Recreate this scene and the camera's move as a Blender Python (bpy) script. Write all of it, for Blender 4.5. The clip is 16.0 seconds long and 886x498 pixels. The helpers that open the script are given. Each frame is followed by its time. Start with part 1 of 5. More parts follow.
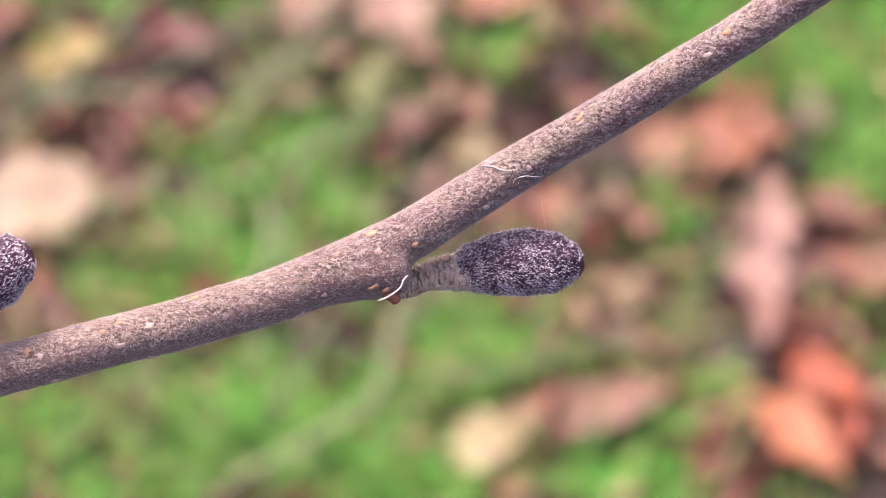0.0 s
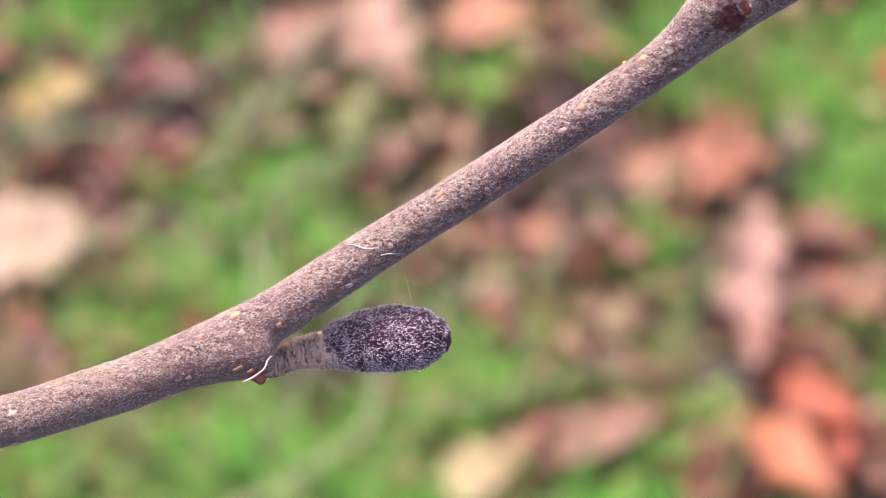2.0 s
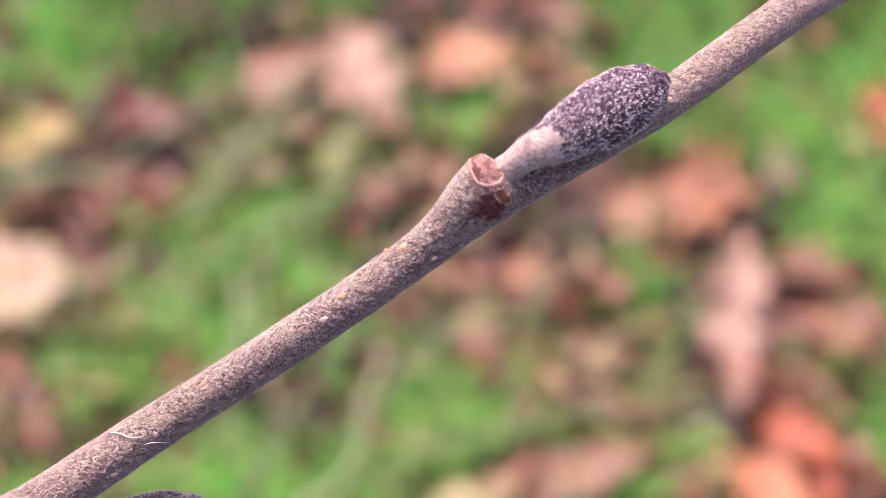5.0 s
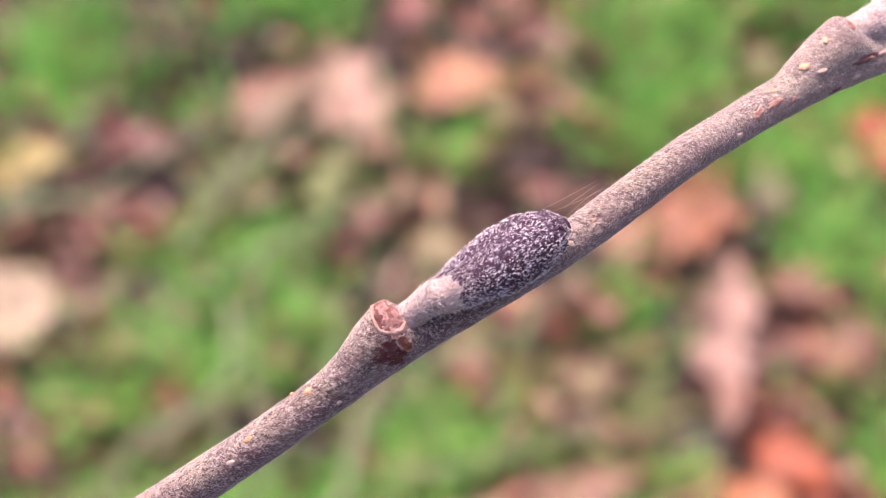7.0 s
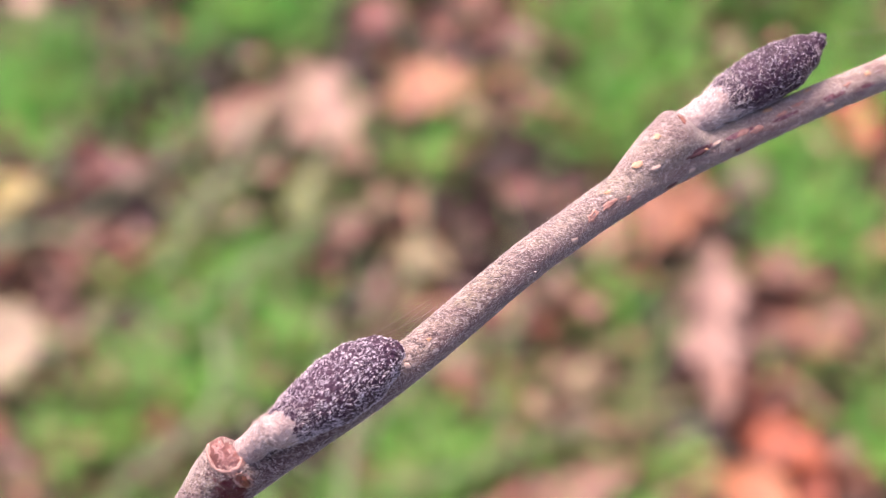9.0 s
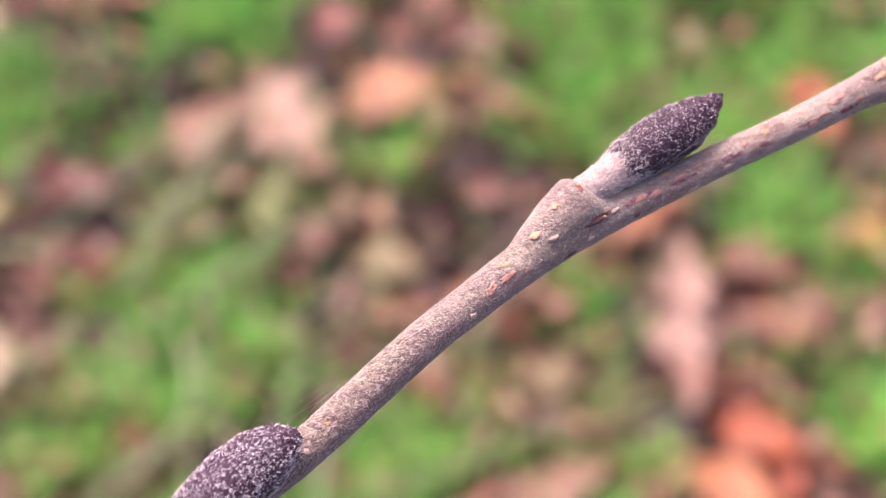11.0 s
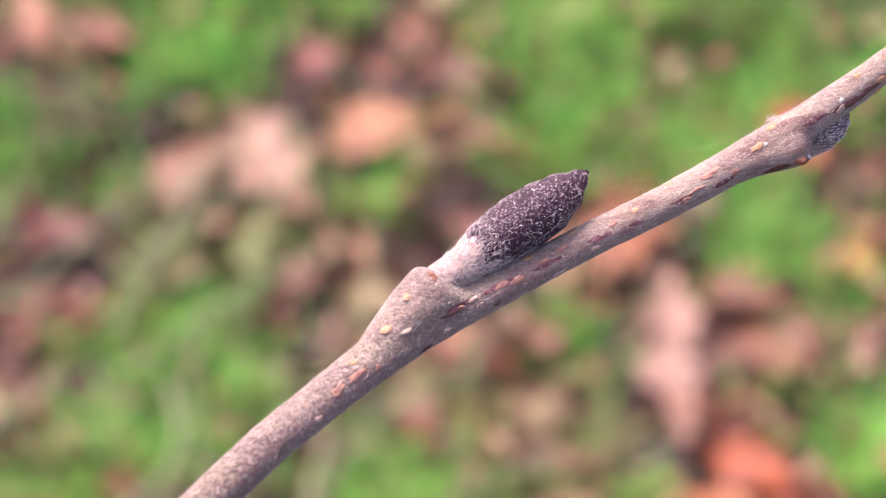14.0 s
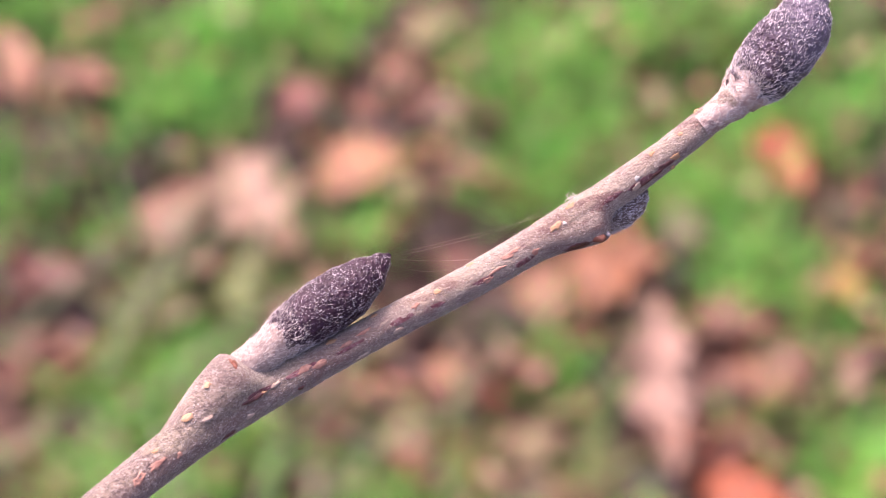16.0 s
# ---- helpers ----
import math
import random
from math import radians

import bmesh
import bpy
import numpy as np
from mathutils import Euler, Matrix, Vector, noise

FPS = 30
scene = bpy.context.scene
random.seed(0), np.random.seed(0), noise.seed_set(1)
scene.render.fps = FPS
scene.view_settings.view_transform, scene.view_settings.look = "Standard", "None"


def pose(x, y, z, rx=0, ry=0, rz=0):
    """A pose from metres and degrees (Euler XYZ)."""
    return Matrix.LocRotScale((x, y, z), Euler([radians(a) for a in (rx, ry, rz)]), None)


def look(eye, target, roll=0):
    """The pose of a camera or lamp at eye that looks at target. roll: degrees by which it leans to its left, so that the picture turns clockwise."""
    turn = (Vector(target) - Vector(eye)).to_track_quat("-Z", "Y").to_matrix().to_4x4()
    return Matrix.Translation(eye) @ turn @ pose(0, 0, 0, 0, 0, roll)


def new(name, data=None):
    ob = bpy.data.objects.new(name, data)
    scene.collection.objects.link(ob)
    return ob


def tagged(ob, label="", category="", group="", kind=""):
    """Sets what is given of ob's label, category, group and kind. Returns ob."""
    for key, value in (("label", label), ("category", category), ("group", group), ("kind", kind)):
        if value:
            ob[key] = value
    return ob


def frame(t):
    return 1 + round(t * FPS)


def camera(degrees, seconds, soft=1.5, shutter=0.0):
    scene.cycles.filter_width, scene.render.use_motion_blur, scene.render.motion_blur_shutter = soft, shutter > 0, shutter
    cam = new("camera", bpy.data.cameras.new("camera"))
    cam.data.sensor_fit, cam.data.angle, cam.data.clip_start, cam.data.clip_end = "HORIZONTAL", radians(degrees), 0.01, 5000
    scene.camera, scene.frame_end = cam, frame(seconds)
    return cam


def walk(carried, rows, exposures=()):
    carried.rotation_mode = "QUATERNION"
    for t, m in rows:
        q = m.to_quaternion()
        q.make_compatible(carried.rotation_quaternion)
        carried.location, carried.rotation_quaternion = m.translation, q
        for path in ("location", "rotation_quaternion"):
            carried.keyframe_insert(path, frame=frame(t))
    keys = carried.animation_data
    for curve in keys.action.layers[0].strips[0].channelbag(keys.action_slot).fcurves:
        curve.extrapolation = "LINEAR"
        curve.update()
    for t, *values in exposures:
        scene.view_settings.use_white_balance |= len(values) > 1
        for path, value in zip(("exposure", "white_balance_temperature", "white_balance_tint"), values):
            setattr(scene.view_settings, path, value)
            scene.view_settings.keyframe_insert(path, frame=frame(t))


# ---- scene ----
# ------------------------------------------------------------ camera
cam = camera(22.0, 16.0, soft=1.0)
cam.data.dof.use_dof = True
cam.data.dof.focus_distance = 0.1209
cam.data.dof.aperture_fstop = 46.0
PATH = [
    (0.0, pose(0.00000, -0.00000, 1.16160, 35.000, -0.000, -0.000)),
    (0.5, pose(0.00145, -0.00016, 1.16232, 35.168, 0.168, -0.208)),
    (1.0, pose(0.00409, 0.00067, 1.16109, 35.386, 0.527, -0.730)),
    (1.5, pose(0.00572, 0.00118, 1.16249, 35.537, 0.631, -0.908)),
    (2.0, pose(0.00738, 0.00206, 1.16338, 35.644, 0.768, -1.113)),
    (2.5, pose(0.00967, 0.00363, 1.16358, 35.771, 0.988, -1.347)),
    (3.0, pose(0.01093, 0.00432, 1.16506, 35.898, 0.929, -1.227)),
    (3.5, pose(0.01308, 0.00575, 1.16511, 36.010, 0.889, -1.133)),
    (4.0, pose(0.01487, 0.00650, 1.16649, 36.093, 1.015, -1.283)),
    (4.2, pose(0.01616, 0.00727, 1.16608, 36.150, 1.116, -1.400)),
    (6.3, pose(0.02339, 0.01284, 1.16966, 36.495, 1.166, -1.484)),
    (6.5, pose(0.02374, 0.01334, 1.17056, 36.530, 1.150, -1.525)),
    (7.0, pose(0.02544, 0.01414, 1.17171, 36.669, 1.331, -1.753)),
    (7.5, pose(0.02698, 0.01442, 1.17215, 36.788, 1.632, -2.153)),
    (8.0, pose(0.02865, 0.01541, 1.17332, 36.810, 2.225, -3.028)),
    (8.5, pose(0.03164, 0.01660, 1.17227, 36.679, 3.018, -4.102)),
    (9.0, pose(0.03444, 0.01950, 1.17473, 36.432, 3.559, -4.979)),
    (9.2, pose(0.03485, 0.01935, 1.17561, 36.490, 3.550, -4.968)),
    (11.3, pose(0.03963, 0.02418, 1.17616, 36.139, 4.334, -7.261)),
    (11.5, pose(0.03998, 0.02480, 1.17606, 36.236, 4.218, -7.021)),
    (12.0, pose(0.04146, 0.02745, 1.17382, 36.330, 4.317, -7.159)),
    (12.5, pose(0.04299, 0.02823, 1.17277, 36.404, 4.468, -7.496)),
    (13.0, pose(0.04422, 0.03005, 1.17037, 36.497, 4.639, -7.716)),
    (13.5, pose(0.04567, 0.03037, 1.17064, 36.644, 4.841, -7.994)),
    (14.0, pose(0.04747, 0.02996, 1.17045, 36.867, 5.112, -8.323)),
    (14.5, pose(0.04949, 0.03046, 1.16973, 37.067, 5.341, -8.624)),
    (15.0, pose(0.05171, 0.03006, 1.17197, 37.258, 5.615, -9.013)),
    (15.5, pose(0.05468, 0.03015, 1.17325, 37.435, 5.788, -9.174)),
    (16.0, pose(0.05843, 0.02944, 1.17249, 37.532, 6.087, -9.439)),
]
walk(cam, PATH, exposures=[(0.0, 1.73, 6880, 37), (16.0, 1.73, 6880, 37)])

# ------------------------------------------------------------ daylight
world = bpy.data.worlds.new("overcast_sky")
scene.world = world
world.use_nodes = True
wn = world.node_tree.nodes
sky = wn.new("ShaderNodeTexSky")
sky.sky_type = "NISHITA"
sky.sun_disc = False
sky.sun_elevation = radians(55)
sky.sun_rotation = radians(-22)
sky.air_density = 1.0
sky.dust_density = 6.0
sky.ozone_density = 1.0
wn["Background"].inputs["Strength"].default_value = 0.15
world.node_tree.links.new(sky.outputs["Color"], wn["Background"].inputs["Color"])

sun_data = bpy.data.lights.new("sun", "SUN")
sun_data.energy = 2.3
sun_data.angle = radians(22)
sun_data.color = (1.0, 0.965, 0.92)
sun = new("sun", sun_data)
sun.matrix_world = look((-0.20, 0.54, 0.82), (0, 0, 0))


# ------------------------------------------------------------ materials
def srgb(r, g, b, gain=2.2):
    """Base colour of a surface from the tone it shows under this daylight."""
    out = []
    for c in (r, g, b):
        c = c / 255
        out.append((c / 12.92 if c < 0.04045 else ((c + 0.055) / 1.055) ** 2.4) / gain)
    return (*out, 1.0)


class Nodes:
    """Short-hand for building a node material."""

    def __init__(self, name, rough=0.7):
        self.mat = bpy.data.materials.new(name)
        self.mat.use_nodes = True
        self.tree = self.mat.node_tree
        self.bsdf = self.tree.nodes["Principled BSDF"]
        self.bsdf.inputs["Roughness"].default_value = rough
        self.coord = self.tree.nodes.new("ShaderNodeTexCoord").outputs["Object"]

    def node(self, kind, **inputs):
        n = self.tree.nodes.new(kind)
        for k, v in inputs.items():
            self.put(n.inputs[k.replace("_", " ")], v)
        return n

    def put(self, socket, v):
        if isinstance(v, bpy.types.NodeSocket):
            self.tree.links.new(v, socket)
        else:
            socket.default_value = v

    def noise(self, scale, detail=3.0, rough=0.55, stretch=None, bend=0.0):
        vec = self.coord
        if stretch:
            m = self.node("ShaderNodeMapping", Vector=vec)
            m.inputs["Rotation"].default_value = [radians(a) for a in stretch[0]]
            m.inputs["Scale"].default_value = stretch[1]
            vec = m.outputs["Vector"]
        return self.node("ShaderNodeTexNoise", Vector=vec, Scale=scale, Detail=detail, Roughness=rough, Distortion=bend).outputs["Fac"]

    def cells(self, scale, feature="F1"):
        n = self.node("ShaderNodeTexVoronoi", Vector=self.coord, Scale=scale)
        n.feature = feature
        return n.outputs["Distance"]

    def ramp(self, fac, stops):
        n = self.node("ShaderNodeValToRGB", Fac=fac)
        el = n.color_ramp.elements
        while len(el) < len(stops):
            el.new(0.5)
        for e, (p, c) in zip(el, stops):
            e.position = p
            e.color = c if len(c) == 4 else (*c, 1)
        return n.outputs["Color"]

    def mix(self, fac, a, b, mode="MIX"):
        n = self.tree.nodes.new("ShaderNodeMix")
        n.data_type, n.blend_type = "RGBA", mode
        self.put(n.inputs[0], fac)
        self.put(n.inputs[6], a)
        self.put(n.inputs[7], b)
        return n.outputs[2]

    def maths(self, op, a, b):
        n = self.tree.nodes.new("ShaderNodeMath")
        n.operation = op
        self.put(n.inputs[0], a)
        self.put(n.inputs[1], b)
        return n.outputs[0]

    def colour(self, c):
        self.put(self.bsdf.inputs["Base Color"], c)

    def bump(self, height, distance, strength=1.0):
        n = self.node("ShaderNodeBump", Height=height, Distance=distance, Strength=strength)
        self.put(self.bsdf.inputs["Normal"], n.outputs["Normal"])


GREY = (0, 0, 0, 1), (1, 1, 1, 1)
STAIN_AT = (0.0226, 0.0155, -0.1171)


def bark_material():
    """Downy grey-brown bark of a young alder twig with purple mottling."""
    m = Nodes("twig_bark", 0.6)
    m.bsdf.inputs["Specular IOR Level"].default_value = 0.3
    # close felt of down that shows as a pale edge on the rounded sides
    m.bsdf.inputs["Sheen Roughness"].default_value = 0.27
    m.bsdf.inputs["Sheen Tint"].default_value = (1.0, 0.93, 0.86, 1)
    tan, olive, purple, dark = srgb(196, 174, 156), srgb(172, 156, 130), srgb(138, 106, 108), srgb(56, 32, 38)
    big = m.ramp(m.noise(240, 3), [(0.38, GREY[0]), (0.62, GREY[1])])
    mid = m.ramp(m.noise(700, 4, 0.6, ((0, 0, -30), (0.45, 1, 1))), [(0.40, GREY[0]), (0.64, GREY[1])])
    col = m.mix(big, tan, olive)
    col = m.mix(m.maths("MULTIPLY", mid, 0.85), col, purple)
    grainy = ((0, 0, -30), (0.6, 1, 1))
    pits = m.ramp(m.noise(4900, 3, 0.6, grainy, 1.2), [(0.47, GREY[0]), (0.56, GREY[1])])
    patch = m.ramp(m.noise(620, 3, 0.6), [(0.36, (0.62, 0.62, 0.62)), (0.62, (1.0, 1.0, 1.0))])
    x = m.node("ShaderNodeSeparateXYZ", Vector=m.coord).outputs["X"]
    young = m.node("ShaderNodeMapRange", Value=x, From_Min=0.030, From_Max=0.062).outputs["Result"]
    smoother = m.maths("SUBTRACT", 1.0, m.maths("MULTIPLY", young, 0.42))
    col = m.mix(m.maths("MULTIPLY", m.maths("MULTIPLY", pits, patch), smoother), col, dark)
    flecks = m.ramp(m.noise(5300, 3, 0.6, grainy, 1.1), [(0.54, GREY[0]), (0.60, GREY[1])])
    col = m.mix(m.maths("MULTIPLY", flecks, m.maths("SUBTRACT", 0.62, m.maths("MULTIPLY", young, 0.2))), col, srgb(242, 226, 216))
    # a ragged mauve, darker than the rest, along the lower flank
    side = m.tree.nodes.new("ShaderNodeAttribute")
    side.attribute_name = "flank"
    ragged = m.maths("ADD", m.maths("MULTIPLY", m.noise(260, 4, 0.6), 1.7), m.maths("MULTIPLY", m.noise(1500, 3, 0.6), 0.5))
    lower_mauve = m.node("ShaderNodeMapRange", Value=m.maths("ADD", side.outputs["Fac"], ragged), From_Min=1.05, From_Max=1.50).outputs["Result"]
    speckled = m.maths("MULTIPLY", lower_mauve, m.maths("SUBTRACT", 0.62, m.maths("MULTIPLY", flecks, 0.5)))
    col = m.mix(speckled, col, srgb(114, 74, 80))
    # the youngest growth is pinker and more thickly dusted with down
    col = m.mix(m.maths("MULTIPLY", young, 0.40), col, srgb(234, 212, 194))
    # the older wood is more olive
    old = m.node("ShaderNodeMapRange", Value=x, From_Min=0.014, From_Max=-0.010).outputs["Result"]
    col = m.mix(m.maths("MULTIPLY", old, 0.24), col, srgb(166, 146, 120))
    # long wine-coloured smears along the twig, strongest towards its end
    tip = m.node("ShaderNodeMapRange", Value=x, From_Min=0.044, From_Max=0.062).outputs["Result"]
    smear = m.ramp(m.noise(850, 4, 0.65, ((0, 0, -32), (0.3, 1, 1)), 0.6), [(0.48, GREY[0]), (0.62, GREY[1])])
    col = m.mix(m.maths("MULTIPLY", smear, m.maths("ADD", 0.16, m.maths("MULTIPLY", tip, 0.46))), col, srgb(116, 54, 64))
    # wine-red stain where the bark is smooth below a node
    off = m.node("ShaderNodeVectorMath", Vector=m.coord)
    off.operation = "DISTANCE"
    off.inputs[1].default_value = STAIN_AT
    ragged = m.maths("ADD", off.outputs["Value"], m.maths("MULTIPLY", m.noise(1300, 4, 0.65), 0.0030))
    stain = m.node("ShaderNodeMapRange", Value=ragged, From_Min=0.0029, From_Max=0.0023).outputs["Result"]
    speck = m.ramp(m.noise(2600, 3, 0.6), [(0.40, GREY[1]), (0.62, (0.75, 0.75, 0.75))])
    col = m.mix(m.maths("MULTIPLY", stain, speck), col, srgb(112, 12, 36))
    m.put(m.bsdf.inputs["Sheen Weight"], m.maths("SUBTRACT", 0.34, m.maths("MULTIPLY", stain, 0.32)))
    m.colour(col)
    h = m.maths("ADD", m.noise(9000, 3, 0.65), m.maths("MULTIPLY", m.noise(2400, 4), 0.9))
    m.bump(h, 0.00019, 1.0)
    return m.mat


def bud_material(name, body, bloom, rough=0.5, tip=None, relief=0.00014, gloss=0.28):
    """Resin-dotted bud scale, dark purple with a paler bloom."""
    m = Nodes(name, rough)
    grain = m.ramp(m.noise(5200, 4, 0.7), [(0.42, GREY[0]), (0.68, GREY[1])])
    patch = m.ramp(m.noise(700, 3), [(0.40, GREY[0]), (0.65, GREY[1])])
    col = m.mix(patch, body, tuple(0.5 * (a + b) for a, b in zip(body, srgb(78, 36, 60))))
    col = m.mix(m.maths("MULTIPLY", grain, 0.45), col, bloom)
    if tip:
        # waxy lilac bloom towards the point
        x = m.node("ShaderNodeSeparateXYZ", Vector=m.coord).outputs["X"]
        near = m.node("ShaderNodeMapRange", Value=m.maths("ADD", x, m.maths("MULTIPLY", m.noise(800, 3), 0.0016)), From_Min=tip[0], From_Max=tip[1]).outputs["Result"]
        col = m.mix(m.maths("MULTIPLY", near, 0.32), col, srgb(186, 174, 200))
    m.colour(col)
    m.bump(m.maths("ADD", m.noise(5200, 4, 0.7), m.maths("MULTIPLY", m.cells(5000), 0.8)), relief, 1.0)
    m.bsdf.inputs["Specular IOR Level"].default_value = gloss
    return m.mat


def mottled(name, a, b, c, scale, fine, rough=0.7, bump=0.00004, amount=0.5):
    """A matte surface of three tones mixed at two scales."""
    m = Nodes(name, rough)
    col = m.mix(m.ramp(m.noise(scale, 3), [(0.36, GREY[0]), (0.64, GREY[1])]), a, b)
    spots = m.ramp(m.noise(fine, 4, 0.65), [(0.46, GREY[0]), (0.68, GREY[1])])
    m.colour(m.mix(m.maths("MULTIPLY", spots, amount), col, c))
    m.bump(m.noise(fine, 4, 0.65), bump, 0.8)
    return m.mat


def hair_material(name, colour, rough=0.35):
    m = Nodes(name, rough)
    r = m.tree.nodes.new("ShaderNodeNewGeometry").outputs["Random Per Island"]
    dim = tuple(0.55 * c for c in colour[:3]) + (1,)
    m.colour(m.mix(r, colour, dim))
    return m.mat


def litter_material(name, stops):
    """Dead or living leaf blade whose tone differs from piece to piece."""
    m = Nodes(name, 0.6)
    r = m.tree.nodes.new("ShaderNodeNewGeometry").outputs["Random Per Island"]
    n = len(stops)
    col = m.ramp(r, [(i / (n - 1), s) for i, s in enumerate(stops)])
    blot = m.ramp(m.noise(120, 4), [(0.40, GREY[0]), (0.70, GREY[1])])
    col = m.mix(m.maths("MULTIPLY", blot, 0.35), col, srgb(92, 66, 50), "MIX")
    m.colour(col)
    m.bump(m.noise(600, 3), 0.0006, 0.5)
    return m.mat


def grass_material(name, stops):
    m = Nodes(name, 0.45)
    r = m.tree.nodes.new("ShaderNodeNewGeometry").outputs["Random Per Island"]
    n = len(stops)
    col = m.ramp(r, [(i / (n - 1), s) for i, s in enumerate(stops)])
    deep = tuple(c * k for c, k in zip(stops[0], (0.42, 0.62, 0.55))) + (1,)
    clump = m.ramp(m.noise(30, 3), [(0.42, GREY[0]), (0.60, GREY[1])])
    col = m.mix(m.maths("MULTIPLY", clump, 0.45), col, deep)
    m.colour(col)
    trans = m.node("ShaderNodeBsdfTranslucent")
    m.put(trans.inputs["Color"], col)
    mixer = m.tree.nodes.new("ShaderNodeMixShader")
    mixer.inputs[0].default_value = 0.35
    m.tree.links.new(m.bsdf.outputs[0], mixer.inputs[1])
    m.tree.links.new(trans.outputs[0], mixer.inputs[2])
    m.tree.links.new(mixer.outputs[0], m.tree.nodes["Material Output"].inputs["Surface"])
    return m.mat


def leaf_material(name, tone, vein, spot):
    """A fallen leaf: one main tone, blotches and pale veins across it."""
    m = Nodes(name, 0.6)
    m.bsdf.inputs["Specular IOR Level"].default_value = 0.4
    col = m.mix(m.ramp(m.noise(60, 5, 0.6), [(0.44, GREY[0]), (0.64, GREY[1])]), tone, spot)
    wave = m.node("ShaderNodeTexWave", Vector=m.coord, Scale=55.0, Distortion=2.5, Detail=2.0)
    lines = m.ramp(wave.outputs["Fac"], [(0.80, GREY[0]), (0.97, GREY[1])])
    col = m.mix(m.maths("MULTIPLY", lines, 0.4), col, vein)
    m.colour(col)
    m.bump(m.noise(300, 3), 0.0005, 0.5)
    return m.mat


def ground_material():
    m = Nodes("leaf_mould_soil", 0.85)
    col = m.mix(m.ramp(m.noise(14, 5), [(0.38, GREY[0]), (0.62, GREY[1])]), srgb(62, 40, 34), srgb(40, 28, 28))
    col = m.mix(m.ramp(m.noise(70, 5), [(0.48, GREY[0]), (0.66, GREY[1])]), col, srgb(82, 54, 44))
    turf = m.ramp(m.noise(3.2, 6, 0.65), [(0.34, GREY[0]), (0.72, GREY[1])])
    col = m.mix(m.maths("MULTIPLY", turf, 0.6), col, srgb(60, 78, 38))
    m.colour(col)
    m.bump(m.noise(160, 5), 0.006, 0.8)
    return m.mat


def wrinkled_material():
    """Tan bud stalk with dark cracks running round it."""
    m = Nodes("bud_stalk_wrinkled", 0.7)
    col = m.mix(m.ramp(m.noise(1300, 3), [(0.36, GREY[0]), (0.64, GREY[1])]), srgb(246, 214, 184), srgb(232, 194, 164))
    lines = m.noise(3100, 3, 0.5, ((0, 0, -14), (1.5, 0.36, 0.36)), 1.4)
    cracks = m.ramp(lines, [(0.54, GREY[0]), (0.61, GREY[1])])
    col = m.mix(m.maths("MULTIPLY", cracks, 0.7), col, srgb(92, 58, 50))
    fine = m.ramp(m.noise(7000, 3, 0.6), [(0.5, GREY[0]), (0.66, GREY[1])])
    col = m.mix(m.maths("MULTIPLY", fine, 0.3), col, srgb(240, 222, 204))
    m.colour(col)
    m.bump(m.maths("SUBTRACT", m.noise(6000, 3), m.maths("MULTIPLY", cracks, 1.4)), 0.00010, 1.0)
    return m.mat


BARK = bark_material()
STALK_WRINKLED = wrinkled_material()
BUD_DARK = bud_material("bud_scale_purple", srgb(54, 22, 48), srgb(98, 60, 94), 0.42)
BUD_TIP = bud_material("bud_scale_lilac", srgb(36, 20, 38), srgb(140, 124, 156), 0.42, (0.0805, 0.0828))
BUD_GLOSS = bud_material("bud_scale_glossy", srgb(46, 10, 32), srgb(80, 50, 86), 0.34, None, 0.00009, 0.24)
BUD_DOWNY = mottled("bud_scale_downy", srgb(118, 92, 88), srgb(96, 70, 68), srgb(190, 170, 162), 900, 3600, 0.7, 0.00016, 0.6)
STALK_TAN = mottled("bud_stalk_tan", srgb(250, 210, 180, 1.6), srgb(236, 190, 160, 1.6), srgb(110, 74, 62), 1200, 3600, 0.7, 0.00012, 0.35)
STALK_PALE = mottled("bud_stalk_downy", srgb(212, 190, 180), srgb(194, 168, 158), srgb(124, 92, 92), 1200, 4200, 0.75, 0.00016, 0.6)
SCAR = mottled("leaf_scar_rust", srgb(166, 112, 102), srgb(140, 86, 80), srgb(98, 50, 48), 1500, 3800, 0.5, 0.00010, 0.5)
SCAR_ORANGE = mottled("leaf_scar_orange", srgb(184, 112, 84), srgb(154, 82, 62), srgb(112, 56, 48), 1500, 3800, 0.55, 0.00012, 0.7)
SCAR_PINK = mottled("leaf_scar_pink", srgb(216, 176, 158), srgb(196, 144, 128), srgb(150, 92, 84), 1500, 3800, 0.55, 0.0001, 0.6)
STALK_RUST = mottled("bud_collar_rust", srgb(214, 186, 176), srgb(182, 148, 142), srgb(236, 222, 216), 1100, 3400, 0.7, 0.00016, 0.7)
WINE = mottled("wine_red_bark", srgb(110, 40, 54), srgb(134, 66, 74), srgb(190, 150, 152), 1500, 3000, 0.5, 0.00012, 0.6)
FELT = mottled("white_felt", srgb(234, 222, 222), srgb(214, 198, 200), srgb(150, 122, 126), 1200, 4200, 0.8, 0.00016, 0.5)
LENT_CREAM = mottled("lenticel_cream", srgb(232, 208, 194), srgb(216, 186, 166), srgb(176, 138, 122), 3000, 9000, 0.7)
LENT_ORANGE = mottled("lenticel_orange", srgb(228, 174, 126), srgb(212, 156, 112), srgb(166, 124, 98), 3000, 9000, 0.65)
LENT_TAN = mottled("lenticel_tan", srgb(232, 204, 184), srgb(214, 182, 160), srgb(166, 132, 122), 3000, 9000, 0.75)
LENT_OCHRE = mottled("lenticel_ochre", srgb(228, 176, 128), srgb(212, 164, 126), srgb(166, 128, 112), 3000, 9000, 0.7)
LENT_RUST = mottled("lenticel_rust", srgb(218, 164, 142), srgb(196, 136, 118), srgb(122, 70, 64), 3000, 9000, 0.6)
